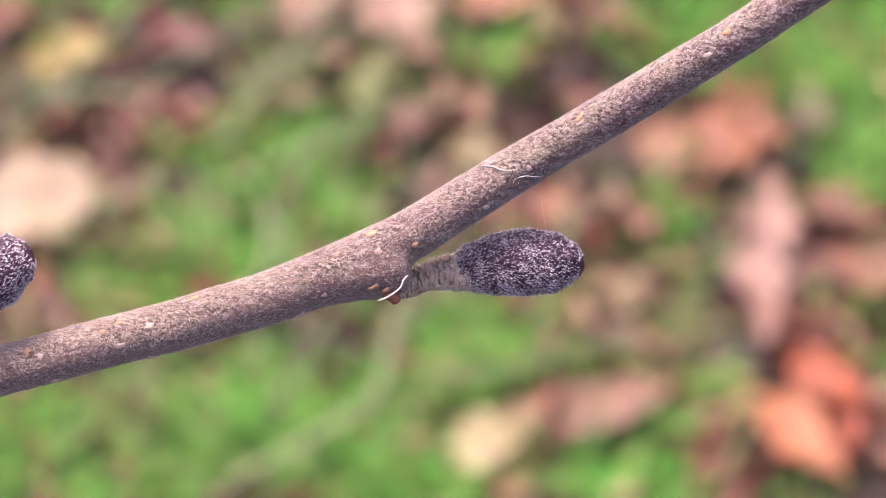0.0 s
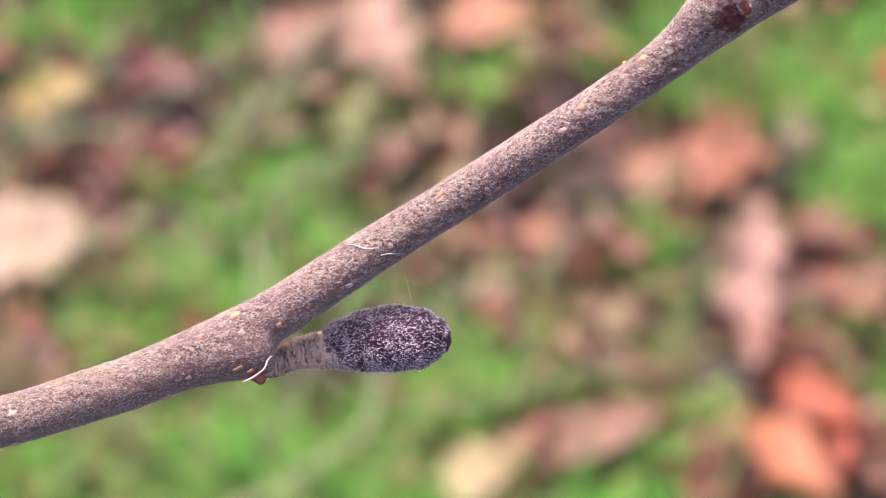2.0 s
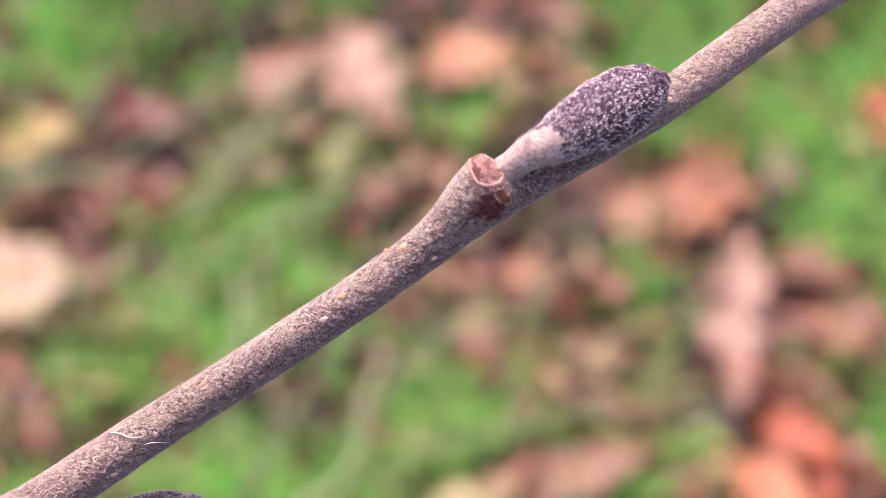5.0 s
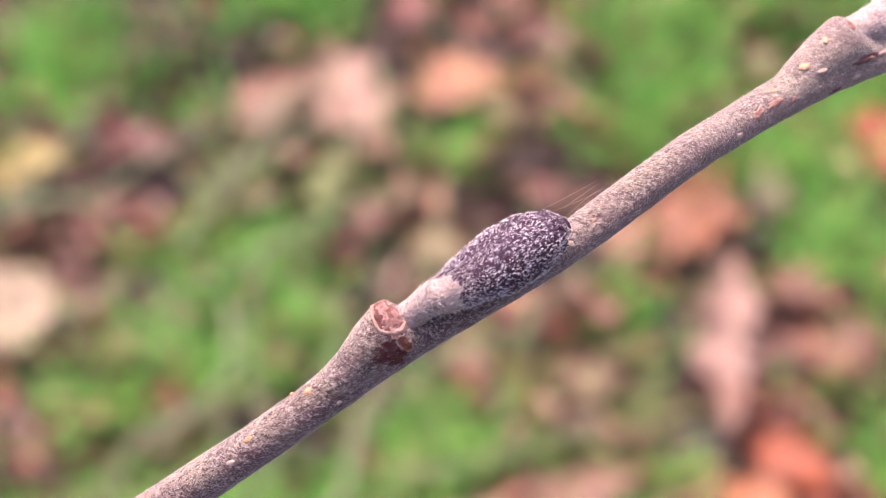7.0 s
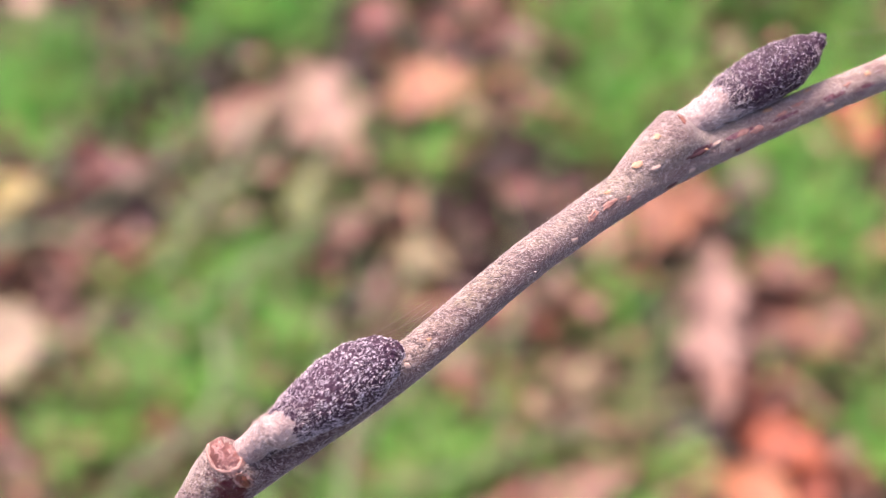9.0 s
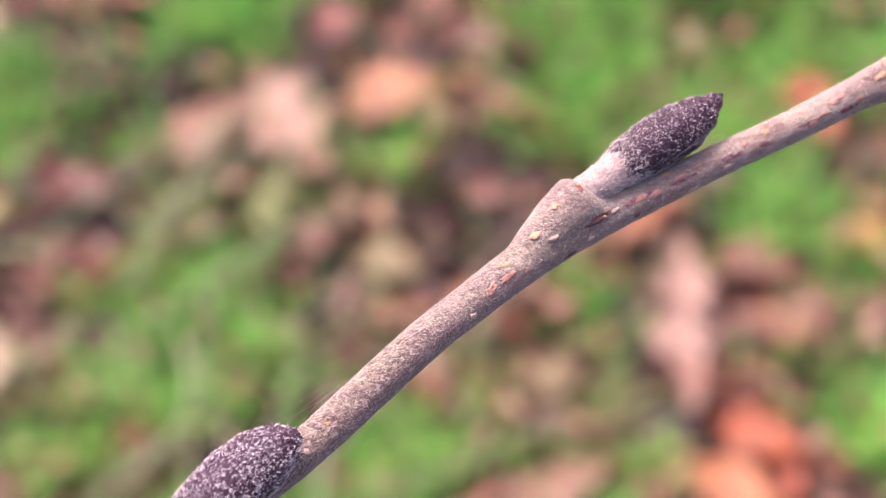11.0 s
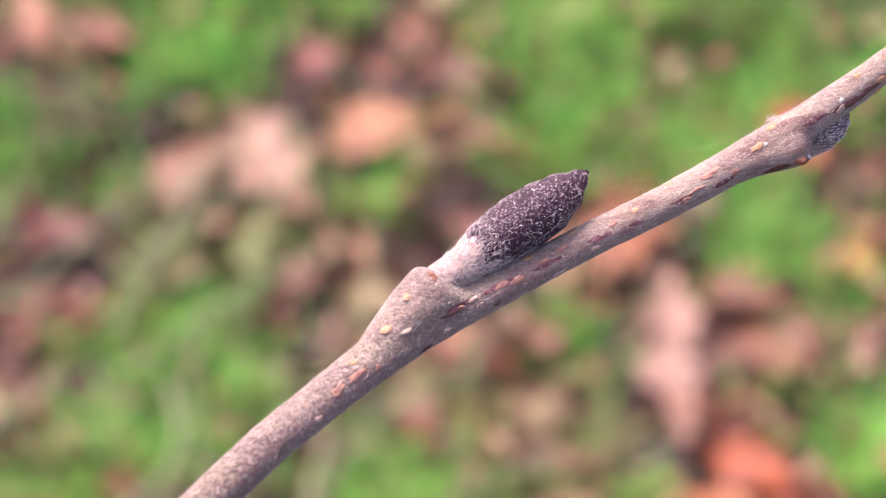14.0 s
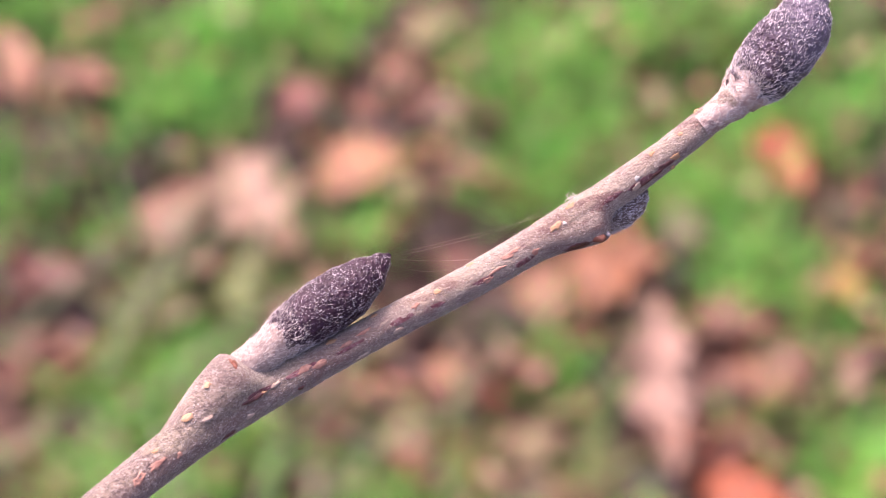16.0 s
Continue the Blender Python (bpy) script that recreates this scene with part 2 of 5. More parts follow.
LENT_DARK = mottled("lenticel_dark", srgb(116, 58, 54), srgb(98, 46, 46), srgb(150, 104, 94), 3000, 9000, 0.5)
HAIR_WHITE = hair_material("silver_hair", srgb(246, 236, 242, 1.4))
HAIR_DOWN = hair_material("bark_down", srgb(240, 226, 220, 1.35))
FIBRE = hair_material("pale_fibre", srgb(244, 236, 226, 1.6))
SILK = hair_material("spider_silk", srgb(214, 196, 186, 1.6), 0.25)
SOIL = ground_material()


# ------------------------------------------------------------ mesh helpers
def link_mesh(name, verts, faces, material, parent=None, label="", smooth=True):
    me = bpy.data.meshes.new(name)
    me.from_pydata([tuple(v) for v in verts], [], faces)
    if smooth:
        me.polygons.foreach_set("use_smooth", [True] * len(me.polygons))
    me.materials.append(material)
    me.update()
    ob = new(name, me)
    if parent is not None:
        ob.parent = parent
    if label:
        tagged(ob, label)
    return ob


def smooth_path(ctrl, radii, spacing):
    """Catmull-Rom curve through control points; returns centres and radii at the given spacing function."""
    P = np.array(ctrl, float)
    Q = np.vstack([2 * P[0] - P[1], P, 2 * P[-1] - P[-2]])
    R = np.concatenate([[radii[0]], radii, [radii[-1]]])
    pts, rad = [], []
    for i in range(1, len(Q) - 2):
        L = np.linalg.norm(Q[i + 1] - Q[i])
        n = max(2, int(L / spacing(Q[i])))
        u = np.linspace(0, 1, n, endpoint=False)[:, None]
        a, b, c, d = Q[i - 1], Q[i], Q[i + 1], Q[i + 2]
        pts.append(0.5 * (2 * b + (c - a) * u + (2 * a - 5 * b + 4 * c - d) * u ** 2 + (3 * b - a - 3 * c + d) * u ** 3))
        w = u[:, 0] * u[:, 0] * (3 - 2 * u[:, 0])
        rad.append(R[i] * (1 - w) + R[i + 1] * w)
    pts.append(Q[-2][None])
    rad.append([R[-2]])
    return np.vstack(pts), np.concatenate(rad)


def frames_along(C, ref=(0, 0, 1)):
    """Tangent, side and front directions along a curve, with no twist."""
    T = np.gradient(C, axis=0)
    T /= np.linalg.norm(T, axis=1)[:, None]
    N = np.array(ref) - T * (T @ np.array(ref))[:, None]
    N /= np.linalg.norm(N, axis=1)[:, None]
    return T, np.cross(T, N), N


def ring_faces(rings, seg, cap=True):
    f = []
    for i in range(rings - 1):
        for j in range(seg):
            k = (j + 1) % seg
            f.append((i * seg + j, i * seg + k, (i + 1) * seg + k, (i + 1) * seg + j))
    if cap:
        f.append(tuple(range(seg - 1, -1, -1)))
        f.append(tuple((rings - 1) * seg + j for j in range(seg)))
    return f


def thin_tube(name, ctrl, radius, material, parent=None, label="", seg=5, step=0.15):
    """A thread or fibre: a narrow tube along a curve, in millimetres."""
    C, R = smooth_path(ctrl, [radius] * len(ctrl), lambda q: step)
    T, S, N = frames_along(C, (0.13, 0.21, 0.97))
    R = R * np.clip(np.minimum(np.arange(len(C)), np.arange(len(C))[::-1]) / 3 + 0.35, 0, 1)
    a = np.linspace(0, 2 * np.pi, seg, endpoint=False)
    V = C[:, None] + R[:, None, None] * (np.cos(a)[None, :, None] * S[:, None] + np.sin(a)[None, :, None] * N[:, None])
    return link_mesh(name, V.reshape(-1, 3) * MM, ring_faces(len(C), seg), material, parent, label)


def hair_mesh(name, roots, dirs, lengths, radius, material, parent, label=""):
    """Many short tapered hairs as one mesh of slender three-sided spikes."""
    roots, dirs = np.array(roots), np.array(dirs)
    dirs /= np.linalg.norm(dirs, axis=1)[:, None]
    a = np.cross(dirs, np.random.normal(size=dirs.shape))
    a /= np.linalg.norm(a, axis=1)[:, None]
    b = np.cross(dirs, a)
    tips = roots + dirs * np.array(lengths)[:, None]
    V = np.stack([roots + a * radius, roots + (-0.5 * a + 0.866 * b) * radius,
                  roots + (-0.5 * a - 0.866 * b) * radius, tips], axis=1).reshape(-1, 3) * MM
    F = []
    for i in range(len(roots)):
        k = 4 * i
        F += [(k, k + 1, k + 3), (k + 1, k + 2, k + 3), (k + 2, k, k + 3)]
    ob = link_mesh(name, V, F, material, parent, label, smooth=False)
    return tagged(ob, kind="stuff")


def grain(p, scale, seed=0.0):
    return noise.noise(Vector((p[0] * scale + seed, p[1] * scale - seed, p[2] * scale + 2 * seed)))


# ------------------------------------------------------------ the twig, in millimetres in its own frame
MM = 0.001
HEIGHT, LEAN = 1.1616, 35.0
TWIG_FRAME = pose(0, 0, HEIGHT, LEAN, 0, 0)
twig = new("alder_twig")
twig.matrix_world = TWIG_FRAME
tagged(twig, "slender grey-brown alder twig with stalked purple buds", "twig")

LOWER_WOOD = [
    (-448.2, -648.9, -995.9), (-447.4, -593.5, -916.7), (-443.6, -356.7, -578.6), (-395.0, -130.0, -254.8), (-300.0, -62.0, -174.8), (-150.0, -45.0, -134.8),
    (-85.0, -24.0, -122.8), (-60.0, -16.6, -120.8), (-46.0, -12.7, -120.3), (-36.0, -9.9, -120.0), (-30.0, -8.2, -119.9), (-26.6, -7.3, -119.8),
]
OLD_INTERNODE = [
    (-23.29, -6.43, -119.81), (-20.33, -5.63, -120.12), (-17.35, -4.83, -120.61), (-14.61, -4.17, -121.30), (-11.64, -3.30, -122.04), (-8.62, -2.35, -122.72),
    (-2.57, 0.34, -123.31), (0.49, 2.17, -123.70), (3.57, 4.09, -123.72), (6.62, 5.89, -123.30), (9.62, 7.64, -122.47), (12.20, 9.18, -121.34),
]
MIDDLE_INTERNODE = [
    (15.28, 11.05, -120.11), (21.29, 14.93, -119.10), (24.28, 16.67, -118.66), (27.32, 18.31, -118.95), (30.46, 20.03, -119.94), (33.75, 22.14, -121.46),
    (38.63, 25.47, -123.23), (41.68, 27.24, -124.94), (44.47, 28.78, -126.43), (47.64, 30.23, -127.65),
]
YOUNG_INTERNODE = [
    (50.79, 31.28, -128.65), (53.99, 32.30, -129.48), (57.27, 33.36, -130.17), (60.54, 34.31, -130.65), (63.88, 35.41, -130.83), (67.27, 36.71, -130.61),
    (70.58, 38.06, -130.05), (73.84, 39.60, -129.36), (77.29, 41.44, -128.69),
]
CENTRE = LOWER_WOOD + OLD_INTERNODE + MIDDLE_INTERNODE + YOUNG_INTERNODE
RADII = [6.5, 6.0, 5.2, 4.4, 3.4, 2.2, 1.75, 1.6, 1.5, 1.42, 1.36, 1.33,
    1.29, 1.33, 1.33, 1.36, 1.42, 1.44, 1.39, 1.33, 1.27, 1.21,
    1.20, 1.19, 1.14, 1.08, 1.03, 1.02, 1.05, 1.10, 1.10, 1.10,
    1.16, 1.15, 1.02, 0.94, 0.92, 0.92, 0.95, 0.96, 0.90, 0.81,
    0.75,
]
AXIS, AXIS_R = smooth_path(CENTRE, RADII, lambda q: 0.14 if q[0] > -62 else 6.0)
TAN, SIDE, FRONT = frames_along(AXIS)


def nearest(x, y):
    return int(np.argmin((AXIS[:, 0] - x) ** 2 + (AXIS[:, 1] - y) ** 2))


# swellings at the nodes: place, direction, height, reach towards the root, reach towards the tip
NODES = [
    (-2.55, -1.18, (0.35, -1.0, -0.1), 1.25, 3.00, 0.60),
    (23.10, 16.61, (-0.40, 0.61, 0.68), 1.85, 3.20, 0.70),
    (48.40, 30.93, (-0.5, 0.85, 0.35), 1.95, 2.60, 1.30),
    (68.75, 36.73, (0.45, -0.9, -0.1), 1.00, 2.20, 0.60),
]


def swell(i, n):
    """Extra radius of the twig at axis index i in direction n."""
    extra = 0.0
    for x, y, way, high, back, ahead in NODES:
        k = nearest(x, y)
        s = float((AXIS[i] - AXIS[k]) @ TAN[k])
        reach = back if s < 0 else ahead
        if abs(s) > 3 * reach:
            continue
        slope = max(0.0, 1 + s / (1.7 * back)) if s < 0 and back < 3.0 and high > 1.9 else math.exp(-(s / reach) ** 2)
        extra += high * slope * max(0.0, n @ way) ** 1.6
    return extra


NODES = [(x, y, np.array(w) / np.linalg.norm(w), h, b, a) for x, y, w, h, b, a in NODES]


def twig_stem():
    seg = 72
    ang = np.linspace(0, 2 * np.pi, seg, endpoint=False)
    V = []
    for i in range(len(AXIS)):
        fine = AXIS[i][0] > -30
        near = fine and any(abs(AXIS[i][0] - n[0]) < 12 for n in NODES)
        for a in ang:
            n = math.cos(a) * SIDE[i] + math.sin(a) * FRONT[i]
            r = AXIS_R[i]
            if near:
                r += swell(i, n)
            if fine:
                p = AXIS[i] + n * r
                r += 0.035 * grain(p, 1.1) + 0.022 * grain(p, 3.4, 7) + 0.012 * grain(p, 9.0, 3)
            V.append((AXIS[i] + n * r) * MM)
    stem = link_mesh("stem", V, ring_faces(len(AXIS), seg), BARK, twig, "grey-brown downy bark mottled with purple")
    # 1 along the lower side, -1 along the upper
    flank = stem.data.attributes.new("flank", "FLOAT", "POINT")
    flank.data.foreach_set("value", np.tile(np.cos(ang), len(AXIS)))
    return stem


twig_stem()


def on_bark(x, y):
    """The point of the bark that faces the viewer's side at (x, y), its normal, and the twig's direction there."""
    k = nearest(x, y)
    off = float((np.array([x, y, AXIS[k][2]]) - AXIS[k]) @ SIDE[k])
    n = None
    r = AXIS_R[k]
    for _ in range(3):
        c = max(-0.98, min(0.98, off / r))
        n = c * SIDE[k] + math.sqrt(1 - c * c) * FRONT[k]
        r = AXIS_R[k] + swell(k, n)
    return AXIS[k] + n * r, n, TAN[k]


def twig_down():
    """Fine whitish down standing off the bark."""
    rng = np.random.default_rng(4)
    idx = np.where(AXIS[:, 0] > -26)[0]
    for name, count, rise, length, radius in (("down", 32000, (-0.02, 0.14), (0.06, 0.16), 0.0105),
                                              ("standing_down", 15000, (0.5, 1.4), (0.08, 0.24), 0.0048)):
        roots, dirs, lens = [], [], []
        for i in rng.choice(idx, count):
            if AXIS[i][0] > 36 and rng.random() < 0.25:
                continue
            a = rng.uniform(0, 2 * np.pi)
            n = math.cos(a) * SIDE[i] + math.sin(a) * FRONT[i]
            r = AXIS_R[i] + (swell(i, n) if any(abs(AXIS[i][0] - q[0]) < 8 for q in NODES) else 0)
            root = AXIS[i] + n * (r + 0.008)
            if np.linalg.norm(root * MM - STAIN_AT) < 0.0010 and rng.random() < 0.8:
                continue
            if any(abs(root[0] - q[0]) < 0.4 and np.linalg.norm(root - q) < 0.36 for q in PORES):
                continue
            roots.append(root)
            dirs.append(n * rng.uniform(*rise) + TAN[i] * rng.normal(0.5, 0.8) + np.cross(n, TAN[i]) * rng.normal(0, 0.5))
            lens.append(rng.uniform(*length))
        hair_mesh(name, roots, dirs, lens, radius, HAIR_DOWN, twig, "fine whitish down on the bark")


# ------------------------------------------------------------ lenticels
PORES = []


def lenticel(x, y, along, across, material, tilt=0.0, hollow=False):
    """A raised corky pore on the bark."""
    p, n, t = on_bark(x, y)
    PORES.append(p)
    t = t - n * float(t @ n)
    t /= np.linalg.norm(t)
    s = np.cross(n, t)
    c, q = math.cos(radians(tilt)), math.sin(radians(tilt))
    t, s = c * t + q * s, c * s - q * t
    edge = 0.07 if n @ np.array([0, 0, 1.0]) < 0.42 else 0.0
    V, rings, seg = [], 5, 24
    along, across, seed = along * 1.05, across * 1.02, x * 3.1 + y
    for i in range(rings):
        u = i / (rings - 1)
        for j in range(seg):
            a = 2 * math.pi * j / seg
            w = u * (1 + 0.6 * noise.noise(Vector((math.cos(a) * 1.3, math.sin(a) * 1.3, seed))) + 0.3 * noise.noise(Vector((math.cos(a) * 3, math.sin(a) * 3, seed))))
            h = 0.036 + 0.006 * (1 - u ** 3) + edge * (1 - u ** 2) + 0.02 * noise.noise(Vector((math.cos(a) * 3, u * 3, seed)))
            if hollow and u < 0.5:
                h -= 0.05 * (1 - 2 * u)
            v = p + t * (along * w * math.cos(a)) + s * (across * w * math.sin(a)) + n * (h - 0.075 * u ** 6)
            # wrap over the round of the twig
            v = v - n * ((across * w * math.sin(a)) ** 2 / 2.6)
            V.append(v * MM)
    return link_mesh("lenticel", V, ring_faces(rings, seg, cap=False), material, twig)


lenticel(-15.83, -4.14, 0.238, 0.208, LENT_CREAM)
lenticel(-17.08, -5.10, 0.324, 0.177, LENT_CREAM)
lenticel(-17.98, -4.36, 0.235, 0.177, LENT_ORANGE)
lenticel(-17.28, -3.94, 0.206, 0.147, LENT_ORANGE)
lenticel(-21.16, -5.62, 0.177, 0.177, LENT_CREAM)
lenticel(-21.84, -5.39, 0.147, 0.265, LENT_ORANGE)
lenticel(-20.43, -6.92, 0.324, 0.147, LENT_CREAM)
lenticel(-15.56, -5.72, 0.298, 0.149, LENT_CREAM)
lenticel(-13.37, -2.61, 0.240, 0.150, LENT_ORANGE)
lenticel(-7.64, -3.52, 0.331, 0.180, LENT_CREAM)
lenticel(-6.36, -2.50, 0.211, 0.151, LENT_CREAM)
lenticel(-3.51, -0.18, 0.242, 0.242, LENT_CREAM)
lenticel(-3.90, 0.82, 0.363, 0.212, LENT_ORANGE)
lenticel(-1.58, 0.15, 0.182, 0.182, LENT_ORANGE)
lenticel(2.35, 2.26, 0.214, 0.183, LENT_CREAM)
lenticel(4.67, 4.36, 0.183, 0.183, LENT_CREAM)
lenticel(7.50, 7.17, 0.243, 0.152, LENT_ORANGE)
lenticel(10.79, 7.42, 0.210, 0.180, LENT_RUST)
lenticel(14.15, 10.33, 0.237, 0.178, LENT_CREAM)
lenticel(15.05, 11.47, 0.296, 0.177, LENT_ORANGE)
lenticel(9.83, 6.82, 0.211, 0.121, LENT_DARK)
lenticel(-5.85, -0.42, 0.151, 0.121, LENT_ORANGE)
lenticel(-3.72, -1.85, 0.333, 0.151, LENT_OCHRE)
lenticel(-3.27, -2.00, 0.212, 0.152, LENT_ORANGE)
lenticel(18.21, 13.86, 0.291, 0.204, LENT_ORANGE)
lenticel(19.76, 13.12, 0.145, 0.145, LENT_CREAM)
lenticel(16.31, 15.02, 0.176, 0.117, LENT_ORANGE)
lenticel(7.38, 7.03, 0.242, 0.151, LENT_ORANGE)
lenticel(31.79, 20.68, 0.207, 0.207, LENT_TAN)
lenticel(33.06, 21.93, 0.149, 0.119, LENT_OCHRE)
lenticel(42.58, 27.65, 0.279, 0.279, LENT_RUST, hollow=True)
lenticel(41.43, 26.34, 0.247, 0.216, LENT_TAN)
lenticel(43.81, 28.31, 0.280, 0.125, LENT_RUST)
lenticel(42.45, 27.50, 0.289, 0.261, LENT_RUST, hollow=True)
lenticel(43.51, 28.14, 0.465, 0.204, LENT_RUST)
lenticel(43.56, 28.87, 0.204, 0.145, LENT_OCHRE)
lenticel(44.77, 28.46, 0.175, 0.175, LENT_RUST)
lenticel(45.51, 30.32, 0.381, 0.234, LENT_OCHRE)
lenticel(46.58, 30.10, 0.353, 0.235, LENT_TAN)
lenticel(46.74, 31.70, 0.206, 0.235, LENT_OCHRE)
lenticel(48.70, 29.78, 0.266, 0.177, LENT_TAN)
lenticel(48.83, 30.65, 0.710, 0.178, LENT_DARK)
lenticel(50.15, 31.11, 0.386, 0.208, LENT_TAN)
lenticel(49.36, 30.82, 0.296, 0.178, LENT_OCHRE)
lenticel(47.49, 29.07, 0.472, 0.118, LENT_DARK)
lenticel(51.89, 31.64, 0.417, 0.179, LENT_RUST)
lenticel(52.75, 31.77, 0.478, 0.209, LENT_RUST)
lenticel(53.53, 32.84, 0.329, 0.180, LENT_OCHRE)
lenticel(55.04, 31.78, 0.420, 0.150, LENT_TAN)
lenticel(51.54, 30.74, 0.238, 0.149, LENT_DARK)
lenticel(57.12, 32.75, 0.362, 0.181, LENT_TAN)
lenticel(56.14, 33.80, 0.271, 0.150, LENT_OCHRE)
lenticel(59.57, 34.40, 0.242, 0.182, LENT_OCHRE)
lenticel(58.29, 33.84, 0.242, 0.151, LENT_RUST)
lenticel(62.50, 34.51, 0.334, 0.182, LENT_RUST, hollow=True)
lenticel(61.78, 35.55, 0.243, 0.152, LENT_OCHRE)
lenticel(65.38, 35.53, 0.273, 0.182, LENT_RUST)
lenticel(63.89, 35.55, 0.425, 0.152, LENT_RUST)
lenticel(66.78, 36.68, 0.364, 0.213, LENT_OCHRE)
lenticel(67.71, 37.63, 0.303, 0.182, LENT_OCHRE)
lenticel(71.45, 37.92, 0.391, 0.210, LENT_TAN)
lenticel(72.43, 39.45, 0.210, 0.150, LENT_OCHRE)
lenticel(73.65, 39.07, 0.298, 0.209, LENT_OCHRE)
lenticel(74.13, 40.15, 0.179, 0.149, LENT_OCHRE)
lenticel(75.23, 41.19, 0.208, 0.178, LENT_OCHRE)
lenticel(73.02, 38.69, 0.418, 0.149, LENT_DARK)
lenticel(72.51, 38.35, 0.419, 0.150, LENT_DARK)
lenticel(73.43, 38.54, 0.179, 0.149, LENT_OCHRE)
lenticel(71.50, 38.34, 0.150, 0.150, FIBRE)
lenticel(64.08, 35.73, 0.668, 0.122, LENT_RUST)
lenticel(67.23, 36.74, 0.121, 0.121, FIBRE)
lenticel(72.01, 38.07, 0.600, 0.120, LENT_DARK)
lenticel(63.16, 34.98, 0.547, 0.121, LENT_RUST)
lenticel(55.38, 33.02, 0.451, 0.120, LENT_RUST)
lenticel(54.38, 32.55, 0.420, 0.120, LENT_RUST)

twig_down()


# ------------------------------------------------------------ buds
def bud_surface(C, R, seg, rough, seed, ridges=0.0, flat=1.0, overlap=None):
    T, S, N = frames_along(C, (0.05, 0.1, 0.99))
    V = []
    for i in range(len(C)):
        for j in range(seg):
            a = 2 * math.pi * j / seg
            n = math.cos(a) * S[i] + math.sin(a) * N[i] * flat
            p = C[i] + n * R[i]
            k = min(1.0, R[i] / 0.4)
            d = rough * k * (grain(p, 2.2, seed) + 0.6 * grain(p, 6.0, seed) + 0.45 * grain(p, 14.0, seed))
            if ridges:
                along = float((C[i] - C[0]) @ T[i]) * 21 + 9.0 * grain(p, 1.1, seed) + 3.5 * grain(p, 3.0, seed)
                d -= ridges * max(0.0, math.sin(along) - 0.5) * (1.0 + grain(p, 1.7, seed + 4))
            if overlap:
                start, wide, twist = overlap
                b = (a - start - twist * i / len(C) - 0.12 * grain(p, 1.2, seed)) % (2 * math.pi)
                if b < wide:
                    d += 0.085 * k * min(1.0, b / 0.09, (wide - b) / 0.09)
            V.append((C[i] + n * (R[i] + d)))
    return np.array(V), T, S, N


def surface_hairs(V, rings, seg, C, T, count, length, lift, rng, lo=0.0, hi=1.0, uneven=0.0):
    roots, dirs, lens = [], [], []
    while len(roots) < count:
        i = int(rng.integers(int(lo * (rings - 1)), max(1, int(hi * (rings - 1)))))
        j, e, f = int(rng.integers(seg)), rng.random(), rng.random()
        i2, j2 = min(i + 1, rings - 1), (j + 1) % seg
        p = (V[i * seg + j] * (1 - e) + V[i * seg + j2] * e) * (1 - f) + (V[i2 * seg + j] * (1 - e) + V[i2 * seg + j2] * e) * f
        n = p - C[i]
        L = np.linalg.norm(n)
        if L < 0.05 or rng.random() > L / 1.9 + 0.1:
            continue
        if uneven and grain(p, 1.1, uneven) + 0.6 * grain(p, 2.7, uneven) < -0.08 and rng.random() < 0.5:
            continue
        n /= L
        roots.append(p - n * 0.008)
        k = min(i + 1, rings - 1)
        along = V[k * seg + j] - V[max(0, k - 1) * seg + j]
        along = along / (np.linalg.norm(along) + 1e-9)
        dirs.append(along * 0.8 + n * rng.uniform(*lift) + rng.normal(0, 0.26, 3))
        lens.append(rng.uniform(*length))
    return roots, dirs, lens


